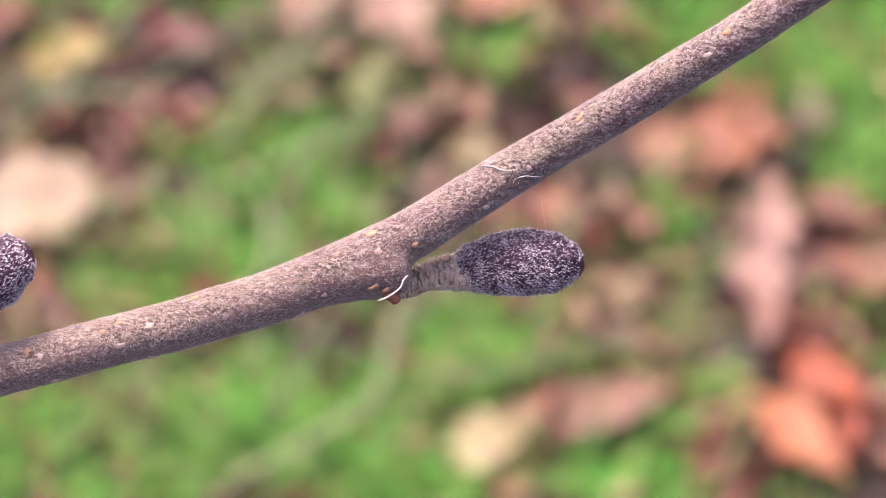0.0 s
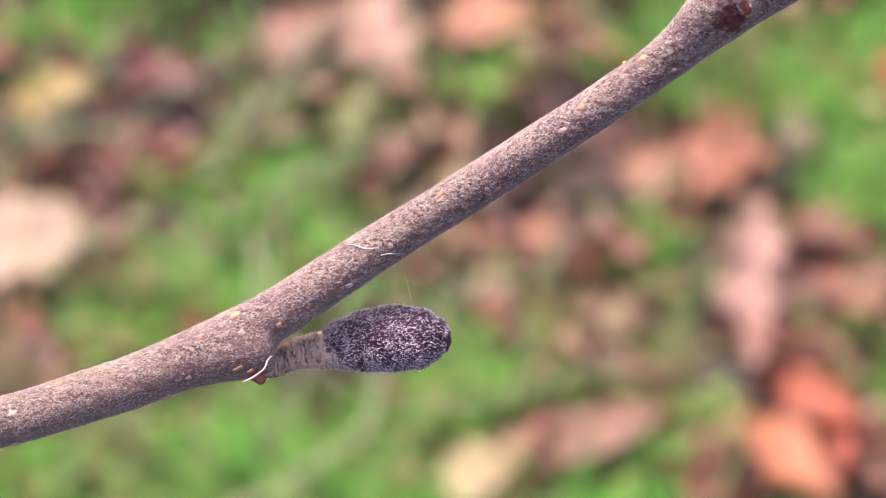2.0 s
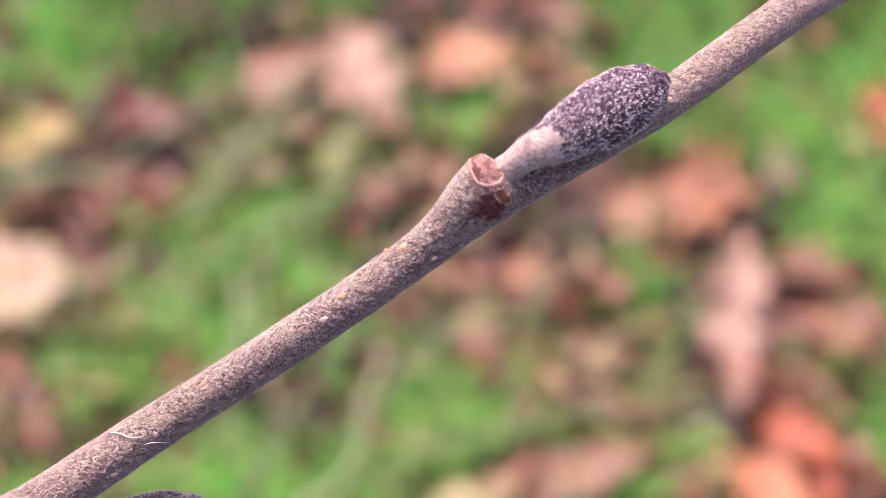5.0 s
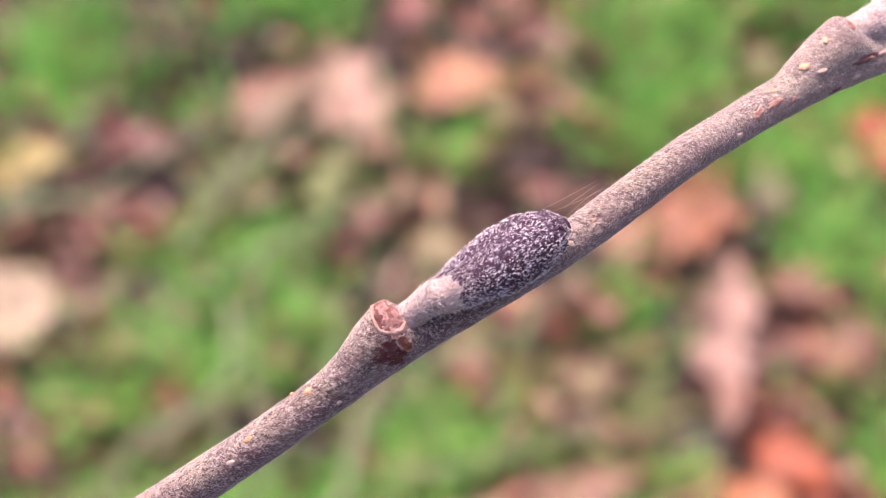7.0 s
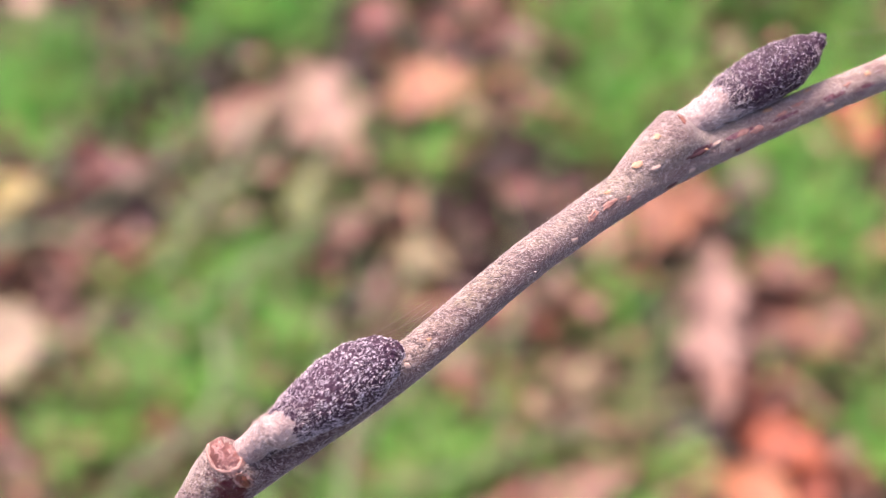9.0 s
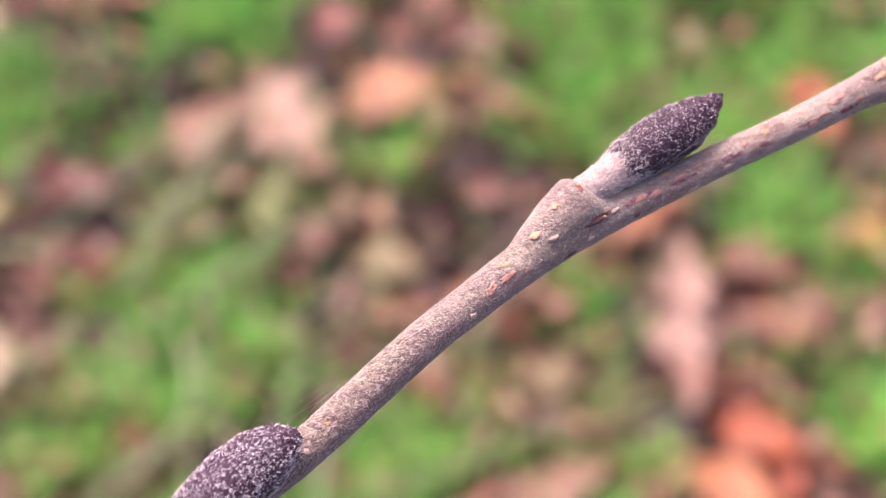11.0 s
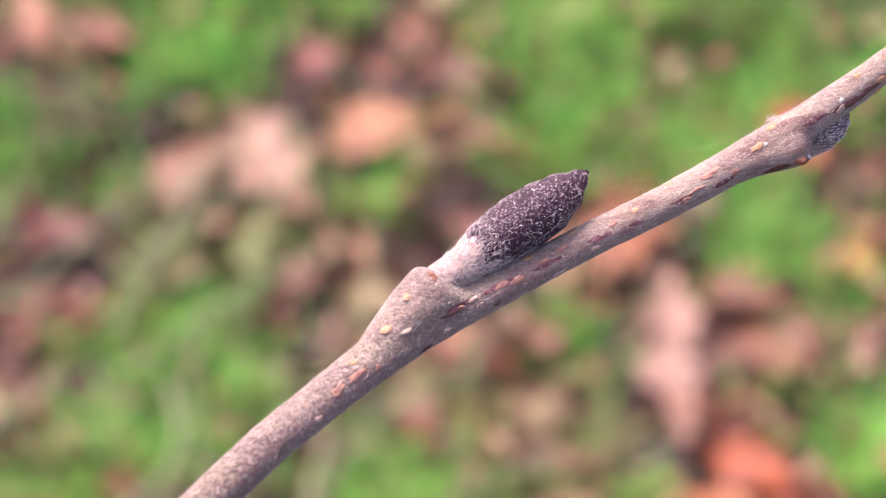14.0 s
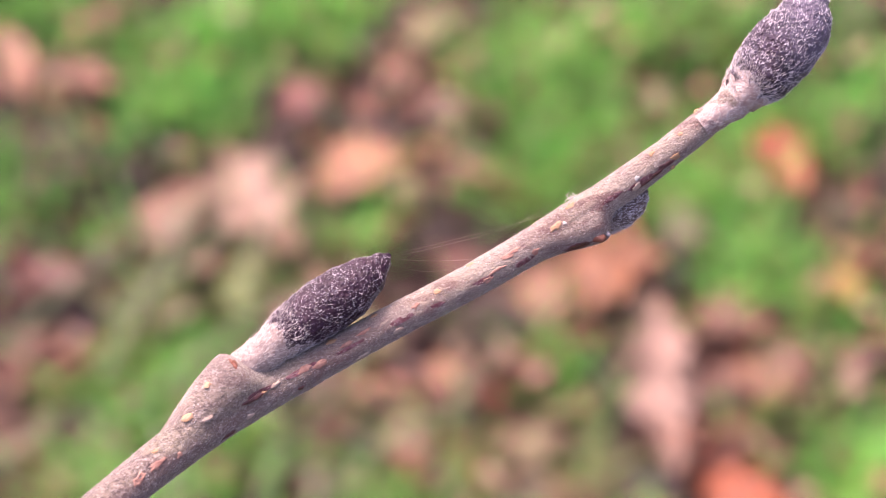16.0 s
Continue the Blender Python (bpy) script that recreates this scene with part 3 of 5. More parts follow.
def bud(stalk, stalk_r, body, body_r, stalk_mat, body_mat, label, seed, hairs=3600, fuzz=500, ridges=0.0, overlap=None, dotted=False):
    """A stalked winter bud: downy stalk, body closed by two scales, silvery hairs."""
    holder = new("bud")
    holder.parent = twig
    tagged(holder, label)
    rng = np.random.default_rng(seed)
    stalk = list(stalk[:-1]) + list(body[1:3])
    stalk_r = list(stalk_r[:-1]) + [body_r[1] * 1.04, body_r[2] * 0.93]
    C, R = smooth_path(stalk, stalk_r, lambda q: 0.035 if ridges else 0.07)
    V, T, S, N = bud_surface(C, R, 44, 0.06, seed, ridges)
    link_mesh("stalk", V * MM, ring_faces(len(C), 44), stalk_mat, holder)
    r, d, l = surface_hairs(V, len(C), 44, C, T, fuzz + 900, (0.08, 0.24), (0.1, 0.5), rng)
    r2, d2, l2 = surface_hairs(V, len(C), 44, C, T, 2 * fuzz, (0.2, 0.45), (0.04, 0.25), rng, 0.5, 0.95)
    hair_mesh("stalk_down", r + r2, d + d2, l + l2, 0.011, HAIR_DOWN, holder)
    C, R = smooth_path(body, body_r, lambda q: 0.06)
    V, T, S, N = bud_surface(C, R, 72, 0.05, seed + 1, 0.0, 0.95, overlap)
    link_mesh("bud_scale", V * MM, ring_faces(len(C), 72), body_mat, holder)
    r, d, l = surface_hairs(V, len(C), 72, C, T, int(1.25 * hairs), (0.05, 0.11) if dotted else (0.08, 0.2), (0.0, 0.12), rng, 0.02, 0.98, seed + 0.5)
    hair_mesh("silver_hairs", r, d, l, 0.019 if dotted else 0.021, HAIR_WHITE, holder, "short silvery hairs")
    r, d, l = surface_hairs(V, len(C), 72, C, T, int(2 * fuzz), (0.16, 0.36), (0.0, 0.14), rng, 0.03, 0.2)
    r2, d2, l2 = surface_hairs(V, len(C), 72, C, T, fuzz // 2, (0.15, 0.34), (0.02, 0.25), rng, 0.05, 0.40)
    r3, d3, l3 = surface_hairs(V, len(C), 72, C, T, (0 if dotted else fuzz // 4), (0.16, 0.4), (0.5, 1.1), rng, 0.02, 0.85)
    hair_mesh("fringe", r + r2 + r3, d + d2 + d3, l + l2 + l3, 0.0095, HAIR_DOWN, holder)
    return holder


def leaf_scar(x, y, along, across, material, tilt, label, rim=None, relief=1.0, name="leaf_scar"):
    """A raised, rimmed scar where a leaf stalk broke away."""
    p, n, t = on_bark(x, y)
    t = t / np.linalg.norm(t)
    s = np.cross(np.array([0, 0, 1.0]), t)
    c, q = math.cos(radians(tilt)), math.sin(radians(tilt))
    t, s = c * t + q * s, c * s - q * t
    bumps, rims, rings, seg = [], [], 12, 36

    def place(u, a, h):
        w = u * (1 + 0.16 * noise.noise(Vector((math.cos(a) * 1.2, math.sin(a) * 1.2, x))) + 0.1 * noise.noise(Vector((math.cos(a) * 3, math.sin(a) * 3, y))))
        v = p + t * along * w * math.cos(a) + s * across * w * math.sin(a)
        q0, n0, _ = on_bark(v[0], v[1])
        return (q0 + n0 * h) * MM
    for i in range(rings):
        u = i / (rings - 1)
        for j in range(seg):
            a = 2 * math.pi * j / seg
            fold = noise.noise(Vector((u * math.cos(a) * 2.6, u * math.sin(a) * 2.6, y)))
            h = 0.012 + 0.023 * relief + (0.03 * fold + 0.02 * max(0.0, math.sin(6 * u * math.cos(a) + 4 * fold)) * (1 - u)) * relief
            bumps.append(place(u * 0.97, a, h if u < 1 else -0.03))
    ob = link_mesh(name, bumps, ring_faces(rings, seg, cap=False), material, twig, label)
    if rim is not None:
        prof = [(0.86, 0.02), (0.92, 0.11), (1.0, 0.15), (1.08, 0.12), (1.17, -0.04)]
        for u, h in prof:
            for j in range(seg):
                a = 2 * math.pi * j / seg
                k = 0.75 + 0.8 * noise.noise(Vector((math.cos(a) * 2, math.sin(a) * 2, x + 5)))
                rims.append(place(u, a, h * max(0.25, k)))
        link_mesh("scar_rim", rims, ring_faces(len(prof), seg, cap=False), rim, ob)
    return ob


def fibre(points, radius, material, label):
    return thin_tube("fibre", points, radius, material, twig, label)


def stub(points, radius, material, label):
    return thin_tube("leaf_scar_stub", points, radius, material, twig, label, seg=20, step=0.08)


def silk(points, radius, material, label):
    ob = thin_tube("spider_thread", [np.array(p) for p in points], radius, material, None, label, seg=4, step=0.4)
    ob.matrix_world = TWIG_FRAME
    return tagged(ob, label, "spider thread", "spider threads on the twig")


bud([(-3.21, -1.67, -124.47), (-2.23, -2.07, -124.81), (-1.06, -1.58, -125.17), (0.19, -1.28, -125.49), (1.18, -1.03, -125.62)], [0.606, 0.667, 0.819, 0.970, 1.091],
    [(0.50, -1.31, -125.54), (0.87, -1.28, -125.58), (1.74, -1.09, -125.66), (2.99, -0.90, -125.70), (4.55, -0.78, -125.59), (6.09, -0.81, -125.33), (7.01, -0.87, -125.10), (7.50, -0.96, -124.96), (7.74, -0.99, -124.89)], [0.275, 1.007, 1.373, 1.678, 1.830, 1.647, 1.159, 0.641, 0.153],
    STALK_WRINKLED, BUD_DARK, "blunt dark purple bud on a wrinkled tan stalk", 31, hairs=7600, fuzz=420, overlap=(1.15, 2.6, 0.5), ridges=0.24)
bud([(-29.65, -5.91, -119.71), (-28.49, -4.70, -119.21), (-27.49, -3.80, -118.71)], [0.883, 0.883, 1.001],
    [(-27.74, -4.08, -118.51), (-27.30, -3.64, -118.51), (-26.27, -2.76, -118.51), (-24.80, -1.88, -118.51), (-23.33, -1.09, -118.51), (-22.16, -0.50, -118.51), (-21.63, -0.21, -118.51), (-21.36, -0.06, -118.51)], [0.265, 1.118, 1.648, 1.943, 2.001, 1.413, 0.883, 0.177],
    STALK_TAN, BUD_DARK, "dark purple bud tip beside the thicker twig", 37, hairs=7600, fuzz=300)
bud([(22.17, 16.38, -118.45), (22.94, 17.00, -117.95), (23.86, 17.72, -117.35), (25.04, 18.48, -116.75), (25.90, 18.90, -116.30)], [0.720, 0.760, 0.760, 0.860, 1.060],
    [(25.10, 18.30, -116.10), (25.55, 18.56, -116.08), (26.40, 19.00, -116.14), (27.40, 19.56, -116.40), (28.40, 20.08, -116.85), (29.70, 20.80, -117.50), (30.92, 21.46, -118.15), (31.60, 21.78, -118.60), (31.88, 21.90, -118.90)], [0.291, 0.980, 1.260, 1.520, 1.720, 1.690, 1.230, 0.650, 0.174],
    STALK_PALE, BUD_DARK, "dark purple bud lying close along the twig", 33, hairs=5600, fuzz=620, overlap=(2.25, 3.0, 0.5))
bud([(47.93, 31.88, -127.92), (48.74, 32.29, -127.89), (49.60, 32.73, -127.97), (50.63, 33.25, -128.18), (51.59, 33.76, -128.45)], [0.886, 0.945, 0.974, 1.004, 1.122],
    [(50.70, 33.36, -128.20), (51.02, 33.48, -128.30), (51.80, 33.86, -128.52), (52.86, 34.36, -128.81), (53.90, 34.82, -129.06), (54.95, 35.26, -129.32), (56.21, 35.94, -129.61), (57.09, 36.52, -129.80), (57.66, 36.90, -129.92)], [0.268, 1.071, 1.279, 1.428, 1.503, 1.458, 1.101, 0.536, 0.119],
    STALK_PALE, BUD_GLOSS, "pointed spindle-shaped dark purple bud on a downy stalk", 35, hairs=4600, fuzz=560, overlap=(0.75, 2.9, -0.3), dotted=True)
bud([(68.45, 36.18, -131.71), (68.99, 36.39, -131.67), (69.67, 36.63, -131.67)], [0.424, 0.545, 0.666],
    [(69.19, 36.41, -131.72), (69.58, 36.52, -131.60), (70.31, 36.80, -131.36), (71.04, 37.13, -131.10), (71.58, 37.42, -130.89), (71.96, 37.67, -130.74)], [0.212, 0.726, 0.907, 0.817, 0.544, 0.121],
    STALK_PALE, BUD_DOWNY, "small grey downy bud behind the twig", 39, hairs=2200, fuzz=500)
bud([(75.23, 40.32, -128.80), (76.24, 40.79, -128.76), (77.24, 41.30, -129.00), (78.04, 41.92, -129.00), (78.79, 42.54, -129.00)], [0.654, 0.773, 0.981, 1.249, 1.427],
    [(77.54, 41.58, -128.95), (78.03, 41.88, -128.95), (79.06, 42.51, -128.95), (80.30, 43.45, -128.95), (81.37, 44.32, -128.95), (82.00, 45.12, -128.95), (82.54, 45.92, -128.95), (82.88, 46.51, -128.95)], [0.357, 1.280, 1.697, 1.846, 1.727, 1.429, 0.834, 0.179],
    STALK_RUST, BUD_TIP, "terminal bud with lilac-grey scales at the twig end", 41, hairs=4600, fuzz=950, overlap=(0.7, 2.8, -0.5))

leaf_scar(22.76, 17.71, 1.046, 0.610, SCAR, -80, "rust-pink oval leaf scar with a raised rim", rim=SCAR_PINK)
leaf_scar(22.99, 17.03, 0.232, 0.755, SCAR_PINK, 8, "fleshy pink ridge under the leaf scar")
leaf_scar(23.66, 16.28, 0.261, 0.436, SCAR_ORANGE, 8, "torn orange bark flap beside the bud stalk", rim=SCAR_PINK)
leaf_scar(47.72, 32.05, 0.170, 0.450, SCAR_ORANGE, -2, "narrow orange leaf scar edge")
leaf_scar(-2.55, -2.52, 0.243, 0.364, SCAR_ORANGE, 0, "orange-brown leaf scar edge")
leaf_scar(-3.15, -1.94, 0.424, 0.182, SCAR, -20, "rusty crack beside the node")
leaf_scar(70.14, 37.63, 0.724, 0.151, WINE, 0, "wine-red streak in the bark", relief=0.1, name="bark_streak")
leaf_scar(71.73, 38.13, 0.840, 0.150, WINE, 0, "wine-red streak in the bark", relief=0.1, name="bark_streak")
leaf_scar(73.34, 38.83, 0.776, 0.119, WINE, 0, "wine-red streak in the bark", relief=0.1, name="bark_streak")
leaf_scar(67.28, 35.46, 0.607, 0.152, WINE, 0, "wine-red streak in the bark", relief=0.1, name="bark_streak")
leaf_scar(48.97, 30.77, 0.888, 0.148, WINE, 0, "wine-red streak in the bark", relief=0.1, name="bark_streak")
leaf_scar(51.48, 31.54, 1.013, 0.179, WINE, 0, "wine-red streak in the bark", relief=0.1, name="bark_streak")
leaf_scar(54.33, 32.31, 0.899, 0.120, WINE, 0, "wine-red streak in the bark", relief=0.1, name="bark_streak")
leaf_scar(57.25, 33.21, 0.904, 0.181, WINE, 0, "wine-red streak in the bark", relief=0.1, name="bark_streak")
leaf_scar(59.16, 33.58, 0.786, 0.151, WINE, 0, "wine-red streak in the bark", relief=0.1, name="bark_streak")
leaf_scar(62.13, 34.49, 0.789, 0.152, WINE, 0, "wine-red streak in the bark", relief=0.1, name="bark_streak")
leaf_scar(64.75, 35.16, 0.729, 0.152, WINE, 0, "wine-red streak in the bark", relief=0.1, name="bark_streak")
leaf_scar(67.60, 35.52, 0.849, 0.243, LENT_DARK, 0, "dark maroon leaf scar")
stub([(68.35, 35.70, -130.15), (68.85, 35.60, -129.95), (69.20, 35.48, -129.95)], 0.2600, SCAR_ORANGE, "torn orange-brown leaf scar corner")
stub([(69.05, 35.86, -130.20), (69.30, 35.74, -130.00), (69.42, 35.56, -129.98)], 0.1500, FELT, "whitish torn edge of the leaf scar")
stub([(-3.30, -2.20, -122.75), (-2.95, -2.44, -122.75), (-2.62, -2.66, -122.85), (-2.40, -2.86, -123.0)], 0.3000, SCAR_ORANGE, "orange-brown leaf scar corner")
fibre([(-1.88, -1.42, -122.19), (-2.12, -1.66, -122.04), (-2.24, -2.02, -121.91), (-2.54, -2.30, -121.84), (-3.02, -2.60, -121.82), (-3.50, -2.78, -121.80)], 0.0500, FIBRE, "curled white stipule remnant")
fibre([(2.10, 4.50, -123.00), (2.68, 4.44, -122.66), (3.16, 4.25, -122.42), (3.58, 4.22, -122.36), (3.98, 4.29, -122.32)], 0.0260, FIBRE, "white fibre stuck on the bark")
fibre([(3.94, 3.80, -122.44), (4.44, 3.92, -122.47), (4.90, 3.89, -122.65), (5.36, 3.90, -122.86)], 0.0260, FIBRE, "white fibre stuck on the bark")
fibre([(67.69, 37.80, -130.87), (67.66, 38.05, -130.77), (67.82, 38.03, -130.74)], 0.0210, FIBRE, "white fluff tuft on the bark")
fibre([(67.60, 37.77, -130.89), (67.50, 37.97, -130.80), (68.01, 38.05, -130.71)], 0.0210, FIBRE, "white fluff tuft on the bark")
fibre([(67.90, 37.77, -130.83), (68.00, 37.92, -130.71), (68.08, 38.22, -130.69)], 0.0210, FIBRE, "white fluff tuft on the bark")
fibre([(67.78, 37.74, -130.85), (67.90, 37.88, -130.73), (68.04, 38.10, -130.70)], 0.0210, FIBRE, "white fluff tuft on the bark")
fibre([(67.73, 37.89, -130.86), (67.96, 38.06, -130.72), (67.97, 38.33, -130.71)], 0.0210, FIBRE, "white fluff tuft on the bark")
fibre([(67.84, 37.70, -130.84), (67.83, 37.97, -130.74), (67.89, 38.19, -130.73)], 0.0210, FIBRE, "white fluff tuft on the bark")
fibre([(67.93, 37.83, -130.82), (67.76, 38.05, -130.75), (68.32, 38.11, -130.64)], 0.0210, FIBRE, "white fluff tuft on the bark")
fibre([(67.83, 37.82, -130.84), (67.87, 38.02, -130.73), (67.80, 38.23, -130.75)], 0.0210, FIBRE, "white fluff tuft on the bark")
fibre([(67.80, 37.71, -130.85), (67.94, 37.97, -130.72), (68.14, 38.16, -130.68)], 0.0210, FIBRE, "white fluff tuft on the bark")
fibre([(67.85, 37.84, -130.84), (68.10, 38.08, -130.69), (68.21, 38.16, -130.66)], 0.0210, FIBRE, "white fluff tuft on the bark")
fibre([(67.87, 37.83, -130.83), (68.08, 38.02, -130.69), (67.76, 38.11, -130.76)], 0.0210, FIBRE, "white fluff tuft on the bark")
fibre([(67.89, 37.67, -130.83), (67.72, 37.98, -130.76), (67.87, 37.96, -130.73)], 0.0210, FIBRE, "white fluff tuft on the bark")
fibre([(67.70, 37.76, -130.87), (67.92, 37.86, -130.72), (67.82, 37.98, -130.74)], 0.0210, FIBRE, "white fluff tuft on the bark")
fibre([(67.86, 37.80, -130.84), (68.12, 38.05, -130.68), (67.96, 38.30, -130.72)], 0.0210, FIBRE, "white fluff tuft on the bark")
fibre([(67.73, 37.88, -130.86), (67.80, 38.02, -130.75), (67.58, 38.27, -130.79)], 0.0210, FIBRE, "white fluff tuft on the bark")
fibre([(67.83, 37.84, -130.84), (67.64, 38.17, -130.78), (67.79, 38.36, -130.75)], 0.0210, FIBRE, "white fluff tuft on the bark")
fibre([(67.93, 37.78, -130.82), (67.94, 38.01, -130.72), (68.10, 38.15, -130.69)], 0.0210, FIBRE, "white fluff tuft on the bark")
fibre([(67.80, 37.76, -130.85), (68.07, 37.93, -130.69), (67.83, 38.20, -130.74)], 0.0210, FIBRE, "white fluff tuft on the bark")
silk([(5.70, 1.05, -124.91), (5.51, 1.89, -124.95), (5.30, 2.97, -124.98)], 0.0120, SILK, "fine spider thread rising from a bud")
silk([(1.89, 0.78, -125.17), (1.68, 1.12, -125.16), (1.49, 1.33, -125.14)], 0.0120, SILK, "fine spider thread rising from a bud")
silk([(57.55, 36.70, -130.40), (59.98, 36.12, -130.87), (62.71, 35.73, -131.24)], 0.0042, SILK, "fine spider thread between bud and twig")
silk([(57.56, 36.76, -130.40), (60.43, 36.85, -130.94), (64.25, 37.18, -131.33), (67.55, 38.13, -131.09)], 0.0042, SILK, "fine spider thread between bud and twig")
silk([(57.64, 36.87, -130.42), (61.10, 37.06, -131.05), (65.85, 37.39, -131.30), (67.84, 38.01, -131.04)], 0.0042, SILK, "fine spider thread between bud and twig")
silk([(57.84, 36.28, -130.46), (59.12, 35.72, -130.71), (60.78, 35.47, -131.00)], 0.0042, SILK, "fine spider thread between bud and twig")
silk([(67.90, 38.00, -131.03), (70.86, 39.43, -130.16), (73.31, 40.49, -129.21)], 0.0042, SILK, "fine spider thread between bud and twig")
silk([(56.06, 34.29, -130.07), (56.48, 34.37, -130.17), (56.55, 34.11, -130.18)], 0.0042, SILK, "fine spider thread between bud and twig")
silk([(31.88, 22.33, -119.57), (33.15, 23.36, -120.20), (34.42, 24.09, -120.87)], 0.0055, SILK, "fine spider thread between bud and twig")
silk([(31.43, 22.55, -119.37), (32.53, 23.30, -119.89), (33.80, 24.10, -120.53)], 0.0055, SILK, "fine spider thread between bud and twig")

silk([(30.92, 22.57, -120.0), (32.60, 23.18, -120.5), (34.19, 23.88, -120.9)], 0.0045, SILK, "fine spider thread between bud and twig")
silk([(30.37, 22.65, -120.0), (32.00, 23.42, -120.5), (33.77, 24.29, -120.9)], 0.0045, SILK, "fine spider thread between bud and twig")
silk([(21.99, 18.16, -117.2), (23.26, 18.90, -116.2), (24.62, 19.67, -115.6)], 0.0045, SILK, "fine spider thread between leaf scar and bud")

# ------------------------------------------------------------ ground
GY = 0.90


def ground_height(x, y):
    near = math.exp(-((x / 1.2) ** 2 + ((y - GY) / 1.2) ** 2))
    v = noise.noise(Vector((x * 6, y * 6, 1.7))) * 0.012 + noise.noise(Vector((x * 22, y * 22, 4.1))) * 0.005
    return v * near + (1 - near) * 0.25 * noise.noise(Vector((x * 0.12, y * 0.12, 0.4))) * min(1.0, math.hypot(x, y) / 20) - 0.006


def build_ground():
    def axis(c, half, n):
        u = np.linspace(-1, 1, n)
        return c + np.sign(u) * (np.abs(u) * half + np.abs(u) ** 9 * 400)
    xs, ys = axis(0.0, 1.1, 150), axis(GY, 1.0, 150)
    V = [(x, y, ground_height(x, y)) for y in ys for x in xs]
    n = len(xs)
    F = [(j * n + i, j * n + i + 1, (j + 1) * n + i + 1, (j + 1) * n + i) for j in range(len(ys) - 1) for i in range(n - 1)]
    ob = link_mesh("ground", V, F, SOIL)
    tagged(ob, "dark leaf-mould soil under grass and fallen leaves", "ground", kind="structure")


build_ground()


# ------------------------------------------------------------ fallen leaves
LEAF_SHAPES = {
    "ovate": lambda u: 1.38 * math.sin(math.pi * u ** 0.66) ** 0.95 * (1 - 0.3 * u) * (0.92 + 0.08 * math.cos(u * 26)),
    "round": lambda u: 1.25 * math.sin(math.pi * u ** 0.85) ** 0.62,
    "lobed": lambda u: 1.2 * math.sin(math.pi * u ** 0.8) ** 0.8 * (0.74 + 0.26 * math.cos(u * 21)),
    "narrow": lambda u: 1.2 * math.sin(math.pi * u ** 0.9) ** 1.1,
}


def leaf_blade(length, width, shape, curl, seed):
    """A curled leaf blade with thickness, base at the origin, along +x."""
    rows, cols = 22, 13
    top, n = [], 0
    for i in range(rows):
        u = 0.004 + 0.992 * i / (rows - 1)
        half = width / 2 * max(0.015, LEAF_SHAPES[shape](u) * 0.8)
        for j in range(cols):
            v = 2 * j / (cols - 1) - 1
            saw = 1 + 0.05 * math.sin(u * 70 + 2 * v) * abs(v) ** 6 + 0.5 * noise.noise(Vector((u * 3.5, v * 1.4, seed))) + 0.22 * noise.noise(Vector((u * 9, v * 2.5, seed + 3))) * abs(v)
            x, y = u * length, v * half * saw
            z = curl * width * (abs(v) ** 2 * (0.35 + 0.3 * noise.noise(Vector((u * 2, v, seed)))))
            z += curl * length * 0.35 * (u - 0.45) ** 2 * (1 if seed % 2 < 1 else -0.2) + 0.05 * width * noise.noise(Vector((u * 3, v * 2, seed + 9)))
            z -= 0.025 * width * math.exp(-(v * 7) ** 2)
            top.append((x, y, z))
    V = top + [(x, y, z - 0.0006) for x, y, z in top]
    m = rows * cols
    F = []
    for i in range(rows - 1):
        for j in range(cols - 1):
            a = i * cols + j
            F.append((a, a + 1, a + cols + 1, a + cols))
            F.append((m + a + cols, m + a + cols + 1, m + a + 1, m + a))
    edge = [j for j in range(cols)] + [i * cols + cols - 1 for i in range(1, rows)] + \
           [(rows - 1) * cols + j for j in range(cols - 2, -1, -1)] + [i * cols for i in range(rows - 2, 0, -1)]
    for a, b in zip(edge, edge[1:] + edge[:1]):
        F.append((b, a, m + a, m + b))
    return V, F


leaf_count = 0
COVERED = []


